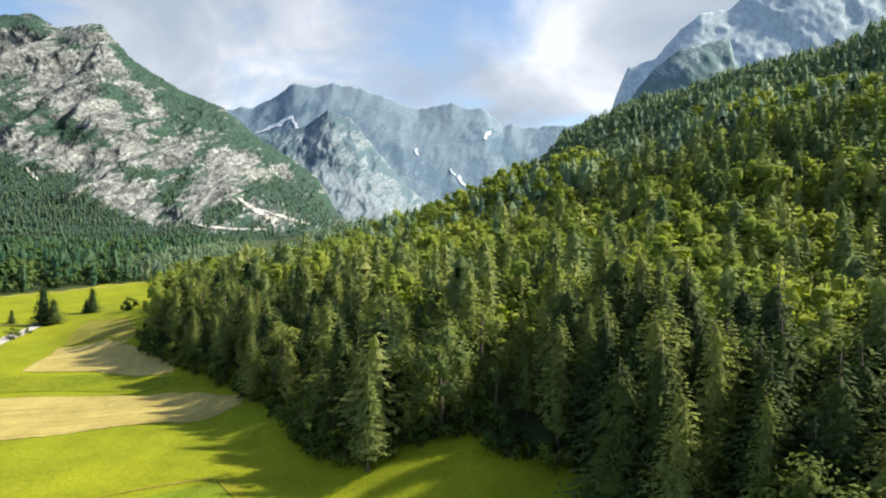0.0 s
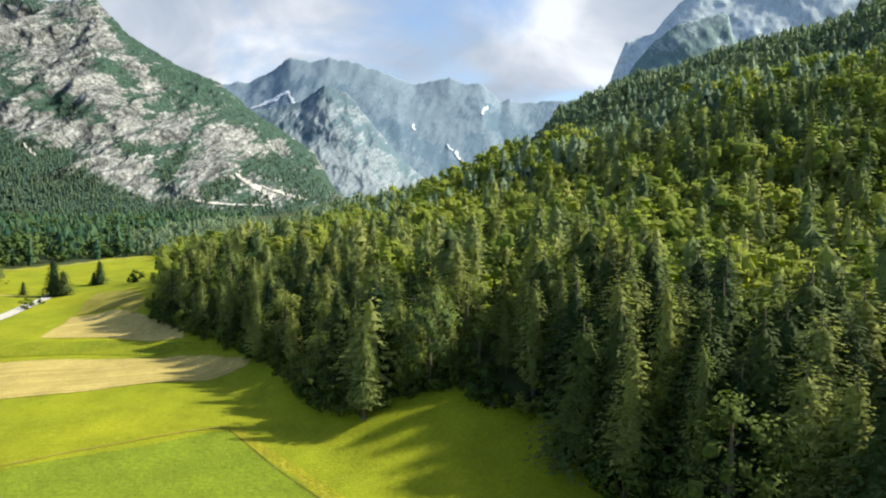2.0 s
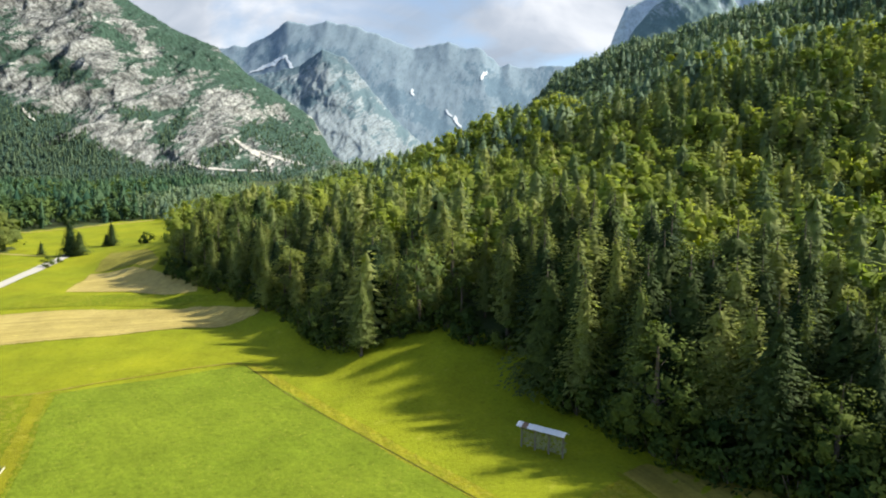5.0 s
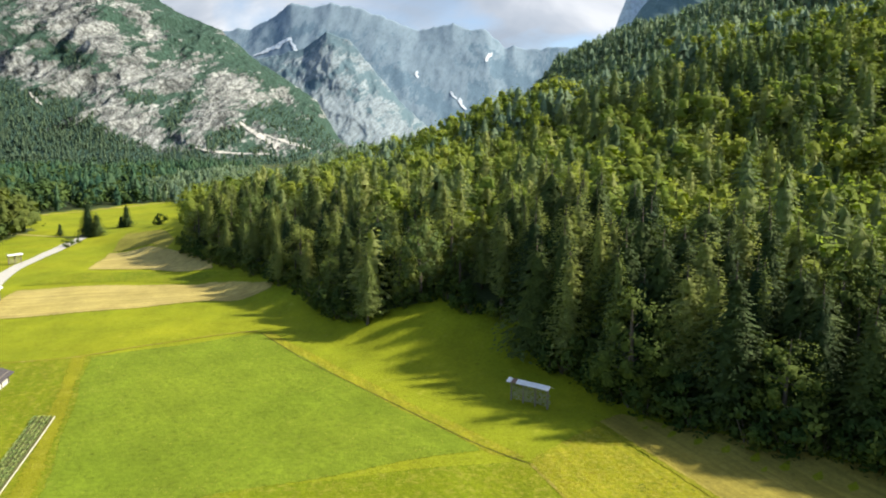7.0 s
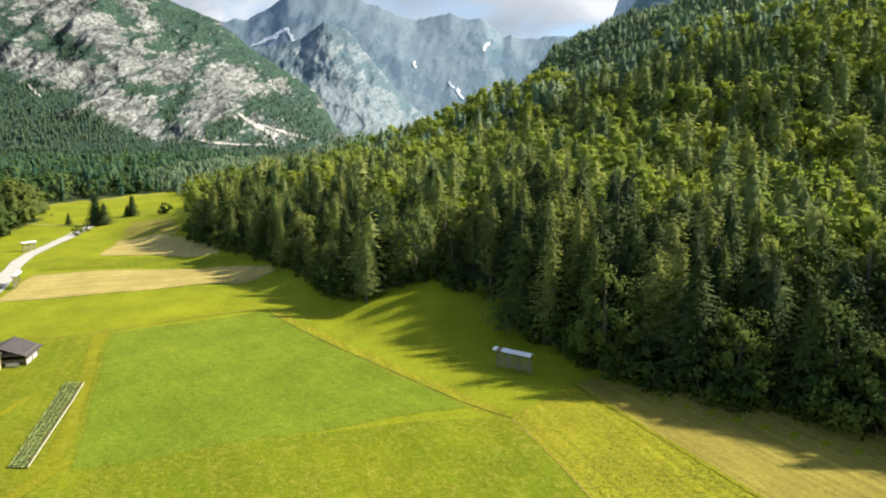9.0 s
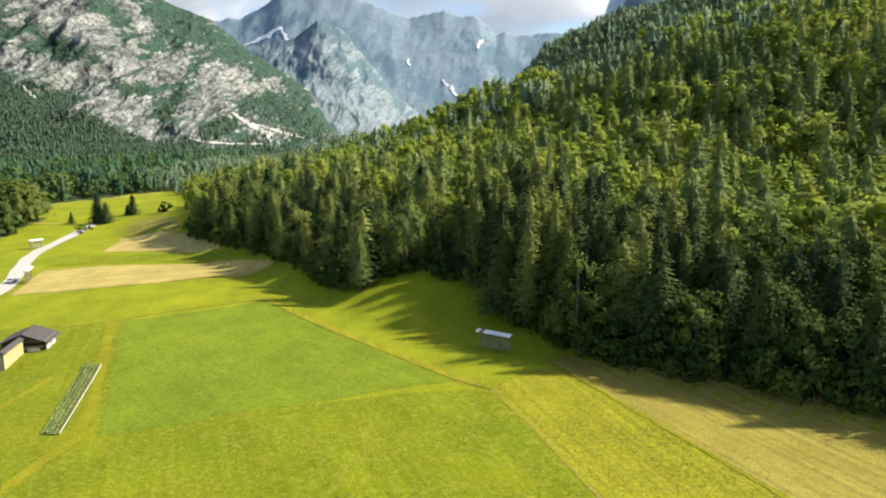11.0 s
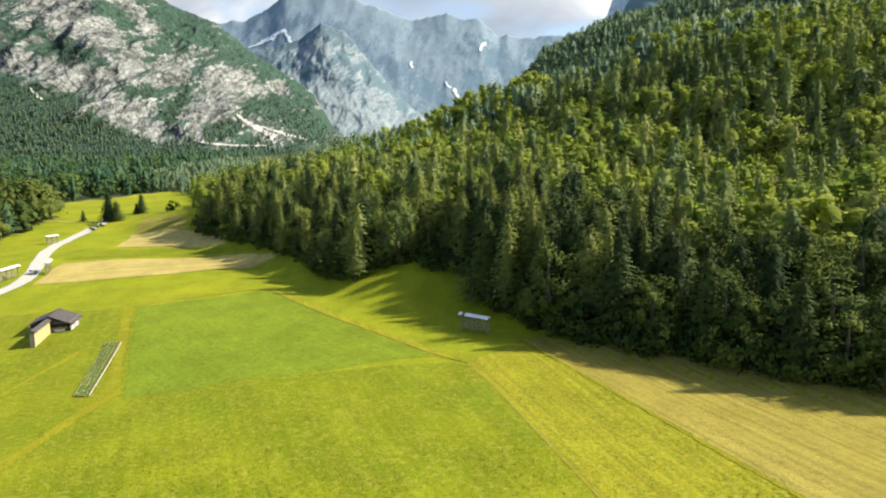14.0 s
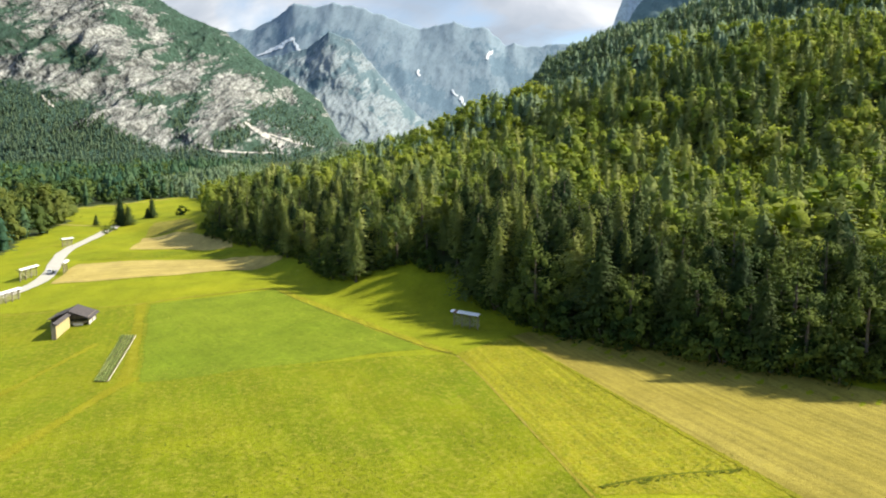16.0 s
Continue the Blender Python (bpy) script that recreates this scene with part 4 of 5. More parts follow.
def forest(name, label, spots, shapes, mat):
    """Many trees in one mesh: spots are (x, y, height, turn, tone, width), shapes a few crowns of height one."""
    Vs, Fs, Ts, Ns, n = [], [], [], [], 0
    for k, (x, y, h, turn, tone, wide) in enumerate(spots):
        V, F, M = shapes[k % len(shapes)]
        ct, st = math.cos(turn), math.sin(turn)
        Ns.append(np.stack([M[:, 0] * ct - M[:, 1] * st, M[:, 0] * st + M[:, 1] * ct, M[:, 2]], 1))
        c, s = math.cos(turn) * h * wide, math.sin(turn) * h * wide
        W = np.stack([V[:, 0] * c - V[:, 1] * s + x, V[:, 0] * s + V[:, 1] * c + y, V[:, 2] * h + spots_z[(x, y)]], 1)
        Vs.append(W)
        Fs.append(F + n)
        Ts.append(np.full(len(W), tone))
        n += len(W)
    return tagged(new(name, mesh_of(name, np.concatenate(Vs), np.concatenate(Fs), mat, np.concatenate(Ts), normals=np.concatenate(Ns))), label, "forest", kind="stuff")


spots_z = {}


def scatter(x0, x1, y0, y1, cell, keep):
    """Jittered grid of tree places for which keep(x, y) holds."""
    gx, gy = np.meshgrid(np.arange(x0, x1, cell), np.arange(y0, y1, cell), indexing="ij")
    X = gx.ravel() + rng.uniform(-0.42, 0.42, gx.size) * cell
    Y = gy.ravel() + rng.uniform(-0.42, 0.42, gx.size) * cell
    ok = keep(X, Y)
    return X[ok], Y[ok]


def leafy(x, y):
    """How far broadleaf trees prevail at a place, 0 to 1."""
    return np.array([0.5 + 0.5 * noise.noise(Vector((a * 0.018, b * 0.018, 3.0))) + 0.12 * noise.noise(Vector((a * 0.09, b * 0.09, 8.0))) for a, b in zip(x, y)])


def from_edge(x, y):
    s, u = slope_axes(x, y)
    return s - edge_at(u), u


def near_wood(x, y):
    d, u = from_edge(x, y)
    return wooded(x, y) & (d > 2.5 + 1.2 * (u > -62) + 2.0 * (u < -95)) & (d < 36 - 8 * (u < -100)) & (u > -215) & (u < 75) & (y > -20) & ((x + 5) ** 2 + (y - 116.5) ** 2 > 72)


def mid_wood(x, y):
    d, u = from_edge(x, y)
    return wooded(x, y) & (d > 2.5 + 2.5 * (u > -62) + 2.0 * (u < -95)) & ~near_wood(x, y) & (y < 300) & (x > -150) & (x < 0.72 * (y + 130))


def back_wood(x, y):
    d, u = from_edge(x, y)
    return wooded(x, y) & (d > 2) & (y >= 300) & (y < 480) & (x < 0.72 * (y + 110)) & (x > -0.42 * y)


def far_wood(x, y):
    s, u = slope_axes(x, y)
    d = s - edge_at(u)
    return wooded(x, y) & (d > 1) & (s < 690) & (y >= 480) & (x < 0.72 * (y + 100)) & (x > -0.42 * y)


def grow_forest():
    x, y = scatter(-160, 140, -25, 270, 6.6, near_wood)
    lf = leafy(x, y)
    d, u = from_edge(x, y)
    for i in range(len(x)):
        r = rng.random()
        h = rng.uniform(14, 23.5) * (0.5 + 0.5 * min(1, d[i] / (25 if u[i] > -78 else 13))) if u[i] < -57 else (rng.uniform(22.5, 28.5) if u[i] < 12 else rng.uniform(16, 22.5)) * (0.92 + 0.08 * min(1, d[i] / 9))
        wide = rng.uniform(1.0, 1.6)
        # broadleaf trees crowd the southern end of the edge, conifers the middle; pale kinds stand in for light farther
        # north
        share = (0.34, 0.74, 0.80) if u[i] < -45 else (0.0, 0.24, 0.44) if u[i] < 12 else (0.05, 0.10, 0.74)
        lean = 0.24 * (lf[i] - 0.5)
        if share[0] and r < share[0] + lean:
            plant("ash", x[i], y[i], h * 0.82, rng.uniform(0, 360), wide, i)
        elif r < share[1] + lean:
            plant("larch", x[i], y[i], h, rng.uniform(0, 360), wide, i)
        elif r < share[2] + lean:
            plant("beech", x[i], y[i], h * 0.8, rng.uniform(0, 360), wide, i)
        else:
            plant("spruce", x[i], y[i], h, rng.uniform(0, 360), wide, i)
    for lx, ly, top in ((43, 90.8, 35.4), (43.5, 78.4, 28), (-36, 166, 23), (64.9, 67.4, 27.5)):
        plant("larch", lx, ly, top - float(terrain(lx, ly)), 10 * lx, 0.78, 1)
    for kind, lx, ly, high, w in (("ash", 2, 124.5, 17, 1.15), ("ash", 8, 123, 19, 1.2), ("beech", -12, 126, 8, 1.3), ("beech", -18.5, 133, 9, 1.4), ("larch", -34, 157, 17, 1.2)):
        plant(kind, lx, ly, high, 30 * lx, w, 2)
    small = np.random.default_rng(9)
    unit = lambda crown: (crown[0] / 20.0, crown[1], crown[2])
    mid_s = [unit(needles(small, 20, 3.7 + 0.4 * i, 84, 5, 0.8, power=0.82 - 0.05 * i, core=0.42)) for i in range(6)]
    mid_l = [unit(needles(small, 20, 3.5 + 0.4 * i, 84, 5, 0.78, power=0.66 - 0.04 * i, rise=0.3, droop=0.2, ragged=0.45, core=0.40)) for i in range(6)]
    mid_b = [leaves(small, 1, 0.25 + 0.03 * i, 0.0, 20, 16, 0.022, full=1.5) for i in range(6)]
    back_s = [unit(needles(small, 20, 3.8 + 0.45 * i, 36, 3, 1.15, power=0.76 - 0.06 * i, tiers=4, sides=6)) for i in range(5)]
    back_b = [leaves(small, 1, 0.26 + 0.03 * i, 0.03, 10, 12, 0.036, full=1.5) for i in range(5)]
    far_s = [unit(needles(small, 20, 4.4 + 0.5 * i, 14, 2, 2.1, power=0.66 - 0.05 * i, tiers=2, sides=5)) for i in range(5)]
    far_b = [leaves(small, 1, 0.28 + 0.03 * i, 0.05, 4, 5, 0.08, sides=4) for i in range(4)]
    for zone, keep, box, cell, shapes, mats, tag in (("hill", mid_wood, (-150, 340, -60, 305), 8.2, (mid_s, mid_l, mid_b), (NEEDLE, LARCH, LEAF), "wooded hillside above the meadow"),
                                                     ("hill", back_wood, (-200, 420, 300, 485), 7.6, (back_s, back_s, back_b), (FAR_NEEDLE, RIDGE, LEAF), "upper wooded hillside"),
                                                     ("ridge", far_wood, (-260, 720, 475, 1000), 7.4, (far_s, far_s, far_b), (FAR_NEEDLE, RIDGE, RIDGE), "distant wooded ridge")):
        x, y = scatter(*box, cell, keep)
        lf, tn, z = leafy(x, y), rng.random(len(x)), terrain(x, y)
        # broadleaf trees thin out uphill and gather on the spur towards the valley
        lf = lf - 0.14 * step((slope_axes(x, y)[0] - 80) / 70) + 0.2 * step((y - 190) / 110) * step((0.33 - x / y) / 0.15)
        # shade of a dip high on the slope: tones darkened for it, mainly spruces
        hollow_shade = np.exp(-((x - 152) / 26) ** 2 - ((y - 250) / 20) ** 2)
        lf, tn = lf - 0.5 * hollow_shade, tn * (1 - 0.9 * hollow_shade)
        sorts = ([], [], [])
        for i in range(len(x)):
            spots_z[(x[i], y[i])] = z[i] - 0.3
            r = rng.random()
            k = 1 if r < 0.24 - 0.2 * hollow_shade[i] else 2 if r * 0.6 + 0.6 * lf[i] > 0.61 else 0
            big = 1 + 0.25 * noise.noise(Vector((x[i] * 0.05, y[i] * 0.05, 1.0)))
            h = (rng.uniform(14, 25), rng.uniform(13, 23), rng.uniform(12, 20))[k] * big * (1.0 if zone == "hill" else 0.8)
            sorts[k].append((x[i], y[i], h, rng.random() * 6.28, tn[i], rng.uniform(1.0, 1.6)))
        forest("spruce_forest", "dark green spruces of the " + tag, sorts[0], shapes[0], mats[0])
        forest("larch_forest", "pale green larches of the " + tag, sorts[1], shapes[1], mats[1])
        forest("beech_forest", "yellow-green broadleaf crowns of the " + tag, sorts[2], shapes[2], mats[2])
    x, y = scatter(-900, 200, 150, 1150, 12.0, lambda a, b: wooded(a, b) & ((from_edge(a, b)[0] < 2) | (a < -258)) & (a > -0.75 * (b + 90)) & ((b < 800) | (rng.random(len(a)) < 0.4)))
    lf, z = leafy(x, y), terrain(x, y)
    dark, round_ones, front, front_round, grove = [], [], [], [], []
    for i in range(len(x)):
        spots_z[(x[i], y[i])] = z[i] - 0.3
        by_road, first = y[i] < 345, y[i] < 500
        b = rng.random() < (0.75 if by_road else 0.68 if first else 0.3)
        spot = (x[i], y[i], rng.uniform(15, 25) if b else rng.uniform(15, 28), rng.random() * 6.28, rng.random(), rng.uniform(1.0, 1.7))
        (grove if by_road and b else front_round if first and b else front if first else round_ones if b else dark).append(spot)
    forest("valley_forest", "dark spruce forest closing the far end of the valley", dark, far_s, VALLEY)
    forest("valley_forest", "rounded broadleaf crowns among the valley spruces", round_ones, far_b, VALLEY_LEAF)
    forest("valley_forest", "dark spruces along the far meadow edge", front, back_s, VALLEY)
    forest("valley_forest", "rounded broadleaf trees along the far meadow edge", front_round, back_b, VALLEY_LEAF)
    forest("valley_forest", "olive-green rounded grove beside the gravel road", grove, mid_b, GROVE)




def flank_forest():
    """The woods that climb the western mountain: slim crowns on the green parts of its flank."""
    r8 = np.random.default_rng(21)
    me = west.data
    co = np.empty(len(me.vertices) * 3, np.float32)
    me.vertices.foreach_get("co", co)
    co = co.reshape(-1, 3)
    tone = np.empty(len(co), np.float32)
    me.attributes["tone"].data.foreach_get("value", tone)
    az, el = co[:, 0] / (co[:, 1] + 10), (co[:, 2] - 43) / (co[:, 1] + 10)
    keep = (tone > 0.56 + 0.2 * np.clip((co[:, 2] - 60) / 400, 0, 1)) & (az > -0.68) & (co[:, 2] < 330) & (co[:, 1] < 2350) & (co[:, 1] > 900)
    pick = r8.permutation(np.nonzero(keep)[0])
    taken, spots = set(), []
    for i in pick:
        cell = (int(az[i] / 0.0052), int(el[i] / 0.0034))
        if cell in taken:
            continue
        taken.add(cell)
        x, y, z = [float(q) for q in co[i]]
        x, y = x + r8.uniform(-7, 7), y + r8.uniform(-4, 4)
        spots_z[(x, y)] = z - 1.5
        spots.append((x, y, r8.uniform(11, 20) * (1 - 0.45 * min(1, max(0, z - 60) / 270)), r8.random() * 6.28, r8.random(), r8.uniform(1.1, 1.7)))
    shapes = [(c[0] / 20.0, c[1], c[2]) for c in (needles(r8, 20, 4.0 + 0.5 * i, 10, 2, 2.4, power=0.8, tiers=2, sides=4, core=0.65) for i in range(4))]
    forest("mountain_forest", "dark hazy spruces climbing the mountain foot", spots, shapes, FLANK)


grow_forest()
flank_forest()
for kind, x, y, h, w in (("spruce", -155.6, 299, 18.5, 1.35), ("spruce", -150.8, 298, 12.5, 1.75), ("spruce", -155, 336, 7, 1.7), ("spruce", -151.2, 334, 13.5, 1.4), ("spruce", -172, 304.5, 6.8, 1.5), ("larch", -5, 116.5, 19, 1.15)):
    ob = plant(kind, x, y, h, 40, w, 3 if kind == "spruce" else 0)
    ob["label"] = "pale larch standing alone before the dark forest" if kind == "larch" else "dark spruce standing alone in the meadow by the road"


# ---- shrubs ----
def shrub_crown(r2):
    V, F, M = leaves(r2, 3.0, 1.5, 0.0, 15, 26, 0.16)
    return mesh_of("crown", V, F, LEAF_T, normals=M)


def shrub_kind(seed):
    r2 = np.random.default_rng(seed)
    P, F = [], []
    for k in range(5):
        a = k * 1.26
        tube(P, F, (0.1 * math.cos(a), 0.1 * math.sin(a), -0.2), (0.6 * math.cos(a), 0.6 * math.sin(a), 1.3), 0.06, 0.02, 5)
    ob = tagged(new("shrub"), "round leafy green shrub at the edge of the meadow", "shrub", "shrubs of the meadow edge")
    t, c = new("stem", mesh_of("stem", P, F, BARK)), new("crown", shrub_crown(r2))
    t.parent = c.parent = ob
    return ob


SHRUBS = [shrub_kind(31), shrub_kind(32)]
USED = set()


def shrub(x, y, size, which):
    src = SHRUBS[which % 2]
    m = pose(x, y, float(terrain(x, y)) - 0.05, 0, 0, x * 37 % 360)
    if which % 2 in USED:
        ob = copy_thing(src, m)
    else:
        USED.add(which % 2)
        ob, src.matrix_basis = src, m
    ob.scale = (size, size, size * 0.9)
    return ob


for k, (x, y, size) in enumerate(((-147.3, 262, 1.7), (-150, 278, 1.1), (-127, 318, 2.2), (-129.5, 320, 1.7), (-84, 226, 2.0), (-87.6, 232, 1.8))):
    shrub(x, y, size, k)
r3 = np.random.default_rng(12)
for k, u in enumerate(np.linspace(-200, 72, 105)):
    d = float(edge_at(u)) + r3.uniform(0.6, 3.4) + (2.2 if u > -62 else 0.0)
    u = u + r3.uniform(-1, 1)
    # back from slope axes to the plan
    x, y = 45 + 0.78 * d / 0.9928 + 0.62 * u / 0.9928, 64 + 0.62 * d / 0.9928 - 0.78 * u / 0.9928
    shrub(x, y, r3.uniform(0.8, 2.5) if u < -25 else r3.uniform(1.6, 3.3), k)


# ---- buildings and farm things ----
WOOD = plain_material("weathered grey wood", (0.16, 0.13, 0.10), (0.30, 0.26, 0.21), scale=2, stretch=(1, 1, 0.15))
STRAW = plain_material("straw-coloured boards", (0.40, 0.33, 0.15), (0.54, 0.46, 0.24), scale=2, stretch=(1, 1, 0.2))
TILE = plain_material("brown-grey roof sheet", (0.062, 0.054, 0.054), (0.10, 0.088, 0.088), scale=1.2, rough=0.7)
TIN = plain_material("pale weathered tin", (0.58, 0.59, 0.60), (0.74, 0.75, 0.76), scale=1.0, rough=0.55, spec=0.5)
RUST = plain_material("brown rusty tin", (0.16, 0.09, 0.06), (0.26, 0.17, 0.12), scale=2)
HAYSTUFF = plain_material("drying hay", (0.20, 0.22, 0.10), (0.34, 0.33, 0.17), scale=2, depth=0.1)
PLASTER = plain_material("whitewashed plaster", (0.48, 0.46, 0.42), (0.62, 0.60, 0.56), scale=1)
SOIL = plain_material("dark garden soil", (0.09, 0.10, 0.03), (0.15, 0.13, 0.06), scale=2)
CROP = leaf_material("cabbage leaves", (0.206, 0.286, 0.090), (0.378, 0.415, 0.142), own=True)
FLEECE = plain_material("pale fleece strip", (0.34, 0.33, 0.22), (0.44, 0.42, 0.30), scale=3)
PAINT = plain_material("silver car paint", (0.62, 0.63, 0.65), (0.66, 0.67, 0.69), scale=0.6, rough=0.3, spec=0.6, metal=0.3, depth=0.0)
GLASS = plain_material("dark window glass", (0.02, 0.025, 0.03), (0.03, 0.035, 0.04), scale=1, rough=0.08, spec=0.8, depth=0.0)
RUBBER = plain_material("black rubber", (0.02, 0.02, 0.02), (0.035, 0.035, 0.035), scale=5)


def part(name, bm, mat, parent, label=""):
    """Links a bmesh as one mesh object under a thing or a part."""
    me = bpy.data.meshes.new(name)
    bm.to_mesh(me)
    bm.free()
    me.materials.append(mat)
    ob = new(name, me)
    ob.parent = parent
    if label:
        ob["label"] = label
    return ob


def beam(a, b, w, h, bevel=0.02):
    """A squared timber from a to b, with softened edges."""
    a, b = Vector(a), Vector(b)
    bm = bmesh.new()
    bmesh.ops.create_cube(bm, size=1)
    d = b - a
    m = d.to_track_quat("X", "Z").to_matrix().to_4x4()
    bmesh.ops.transform(bm, matrix=Matrix.Translation((a + b) / 2) @ m @ Matrix.Diagonal((d.length, w, h, 1)), verts=bm.verts)
    if bevel:
        bmesh.ops.bevel(bm, geom=bm.edges[:], offset=min(bevel, w * 0.3, h * 0.3), segments=1, affect="EDGES")
    return bm


def slab(corners, thick):
    """A flat panel of four corners with a thickness below it."""
    bm = bmesh.new()
    c = [Vector(p) for p in corners]
    n = (c[1] - c[0]).cross(c[3] - c[0]).normalized()
    top, low = [bm.verts.new(p) for p in c], [bm.verts.new(p - n * thick) for p in c]
    bm.faces.new(top)
    bm.faces.new(low[::-1])
    for k in range(4):
        bm.faces.new((top[k], low[k], low[(k + 1) % 4], top[(k + 1) % 4]))
    bmesh.ops.recalc_face_normals(bm, faces=bm.faces)
    return bm


def hayrack(x, y, turn, length, bays, height, label, rails=6, sheets=9, rusty=(), hay=0.5, roof=None):
    """A narrow drying rack: posts, rails between them, braces, a small gabled tin roof, some hay on the rails."""
    ob = tagged(new("hayrack"), label, "hayrack", "hayracks of the valley")
    h = height
    for k in range(bays + 1):
        px = -length / 2 + 0.3 + (length - 0.6) * k / bays
        part("post", beam((px, 0, -0.4), (px, 0, h), 0.22, 0.22), WOOD, ob)
        part("crossbeam", beam((px, -0.75, h - 0.05), (px, 0.75, h - 0.05), 0.14, 0.14), WOOD, ob)
        for sg in (-1, 1):
            part("brace", beam((px, 0, h - 0.75), (px, sg * 0.65, h - 0.1), 0.09, 0.09), WOOD, ob)
    for k in range(rails):
        z = 0.5 + (h - 1.0) * k / (rails - 1)
        part("rail", beam((-length / 2 + 0.1, 0.13, z), (length / 2 - 0.1, 0.13, z), 0.07, 0.09), WOOD, ob)
    part("ridge_beam", beam((-length / 2, 0, h + 0.55), (length / 2, 0, h + 0.55), 0.12, 0.12), WOOD, ob)
    for k in range(sheets):
        xa, xb = -length / 2 - 0.25 + (length + 0.5) * k / sheets, -length / 2 - 0.25 + (length + 0.5) * (k + 1) / sheets + 0.04
        lift = 0.015 * (k % 2)
        for sg in (-1, 1):
            c = [(xa, 0, h + 0.66 + lift), (xb, 0, h + 0.66 + lift), (xb, sg * 0.95, h + 0.12 + lift), (xa, sg * 0.95, h + 0.12 + lift)]
            part("roof_sheet", slab(c if sg < 0 else c[::-1], 0.04), RUST if k in rusty else (roof or TIN), ob, "brown rusty roof sheet" if k in rusty else "")
    if hay:
        r4 = np.random.default_rng(int(abs(x) * 10))
        V, F = [], []
        for _ in range(int(260 * hay * length / 9)):
            q = np.array([r4.uniform(-length / 2 + 0.4, length / 2 * (2 * hay - 1) + 0.4), r4.uniform(-0.1, 0.25), r4.uniform(0.7, h - 0.5)])
            i = len(V)
            V += [q + r4.normal(0, 0.12, 3), q + np.array([r4.uniform(0.2, 0.5), 0, r4.normal(0, 0.1)]), q + np.array([r4.uniform(0, 0.3), r4.normal(0, 0.06), -r4.uniform(0.3, 0.6)])]
            F.append((i, i + 1, i + 2))
        hm = new("hay", mesh_of("hay", V, F, HAYSTUFF))
        hm.parent = ob
        hm["label"] = "hay hung on the rails"
    ob.matrix_basis = pose(x, y, float(terrain(x, y)), 0, 0, turn)
    return ob


hayrack(26.6, 72.4, -39, 7.9, 3, 3.5, "wooden hayrack with pale tin roof beside the forest", rusty=(1,), hay=0.95)
hayrack(-120, 142, 88, 10.0, 3, 3.6, "roadside wooden hayrack with sunlit pale roof", hay=0.8)
hayrack(-145, 218, 65, 5.5, 2, 3.4, "short wooden hayrack beside the gravel road", hay=0.9)
hayrack(-112, 151, 108, 8.0, 2, 3.8, "wooden hayrack between road and mown field", hay=0.6)
hayrack(-108, 110, 84, 9.0, 3, 3.2, "hay-filled wooden rack along the road", hay=1.0)


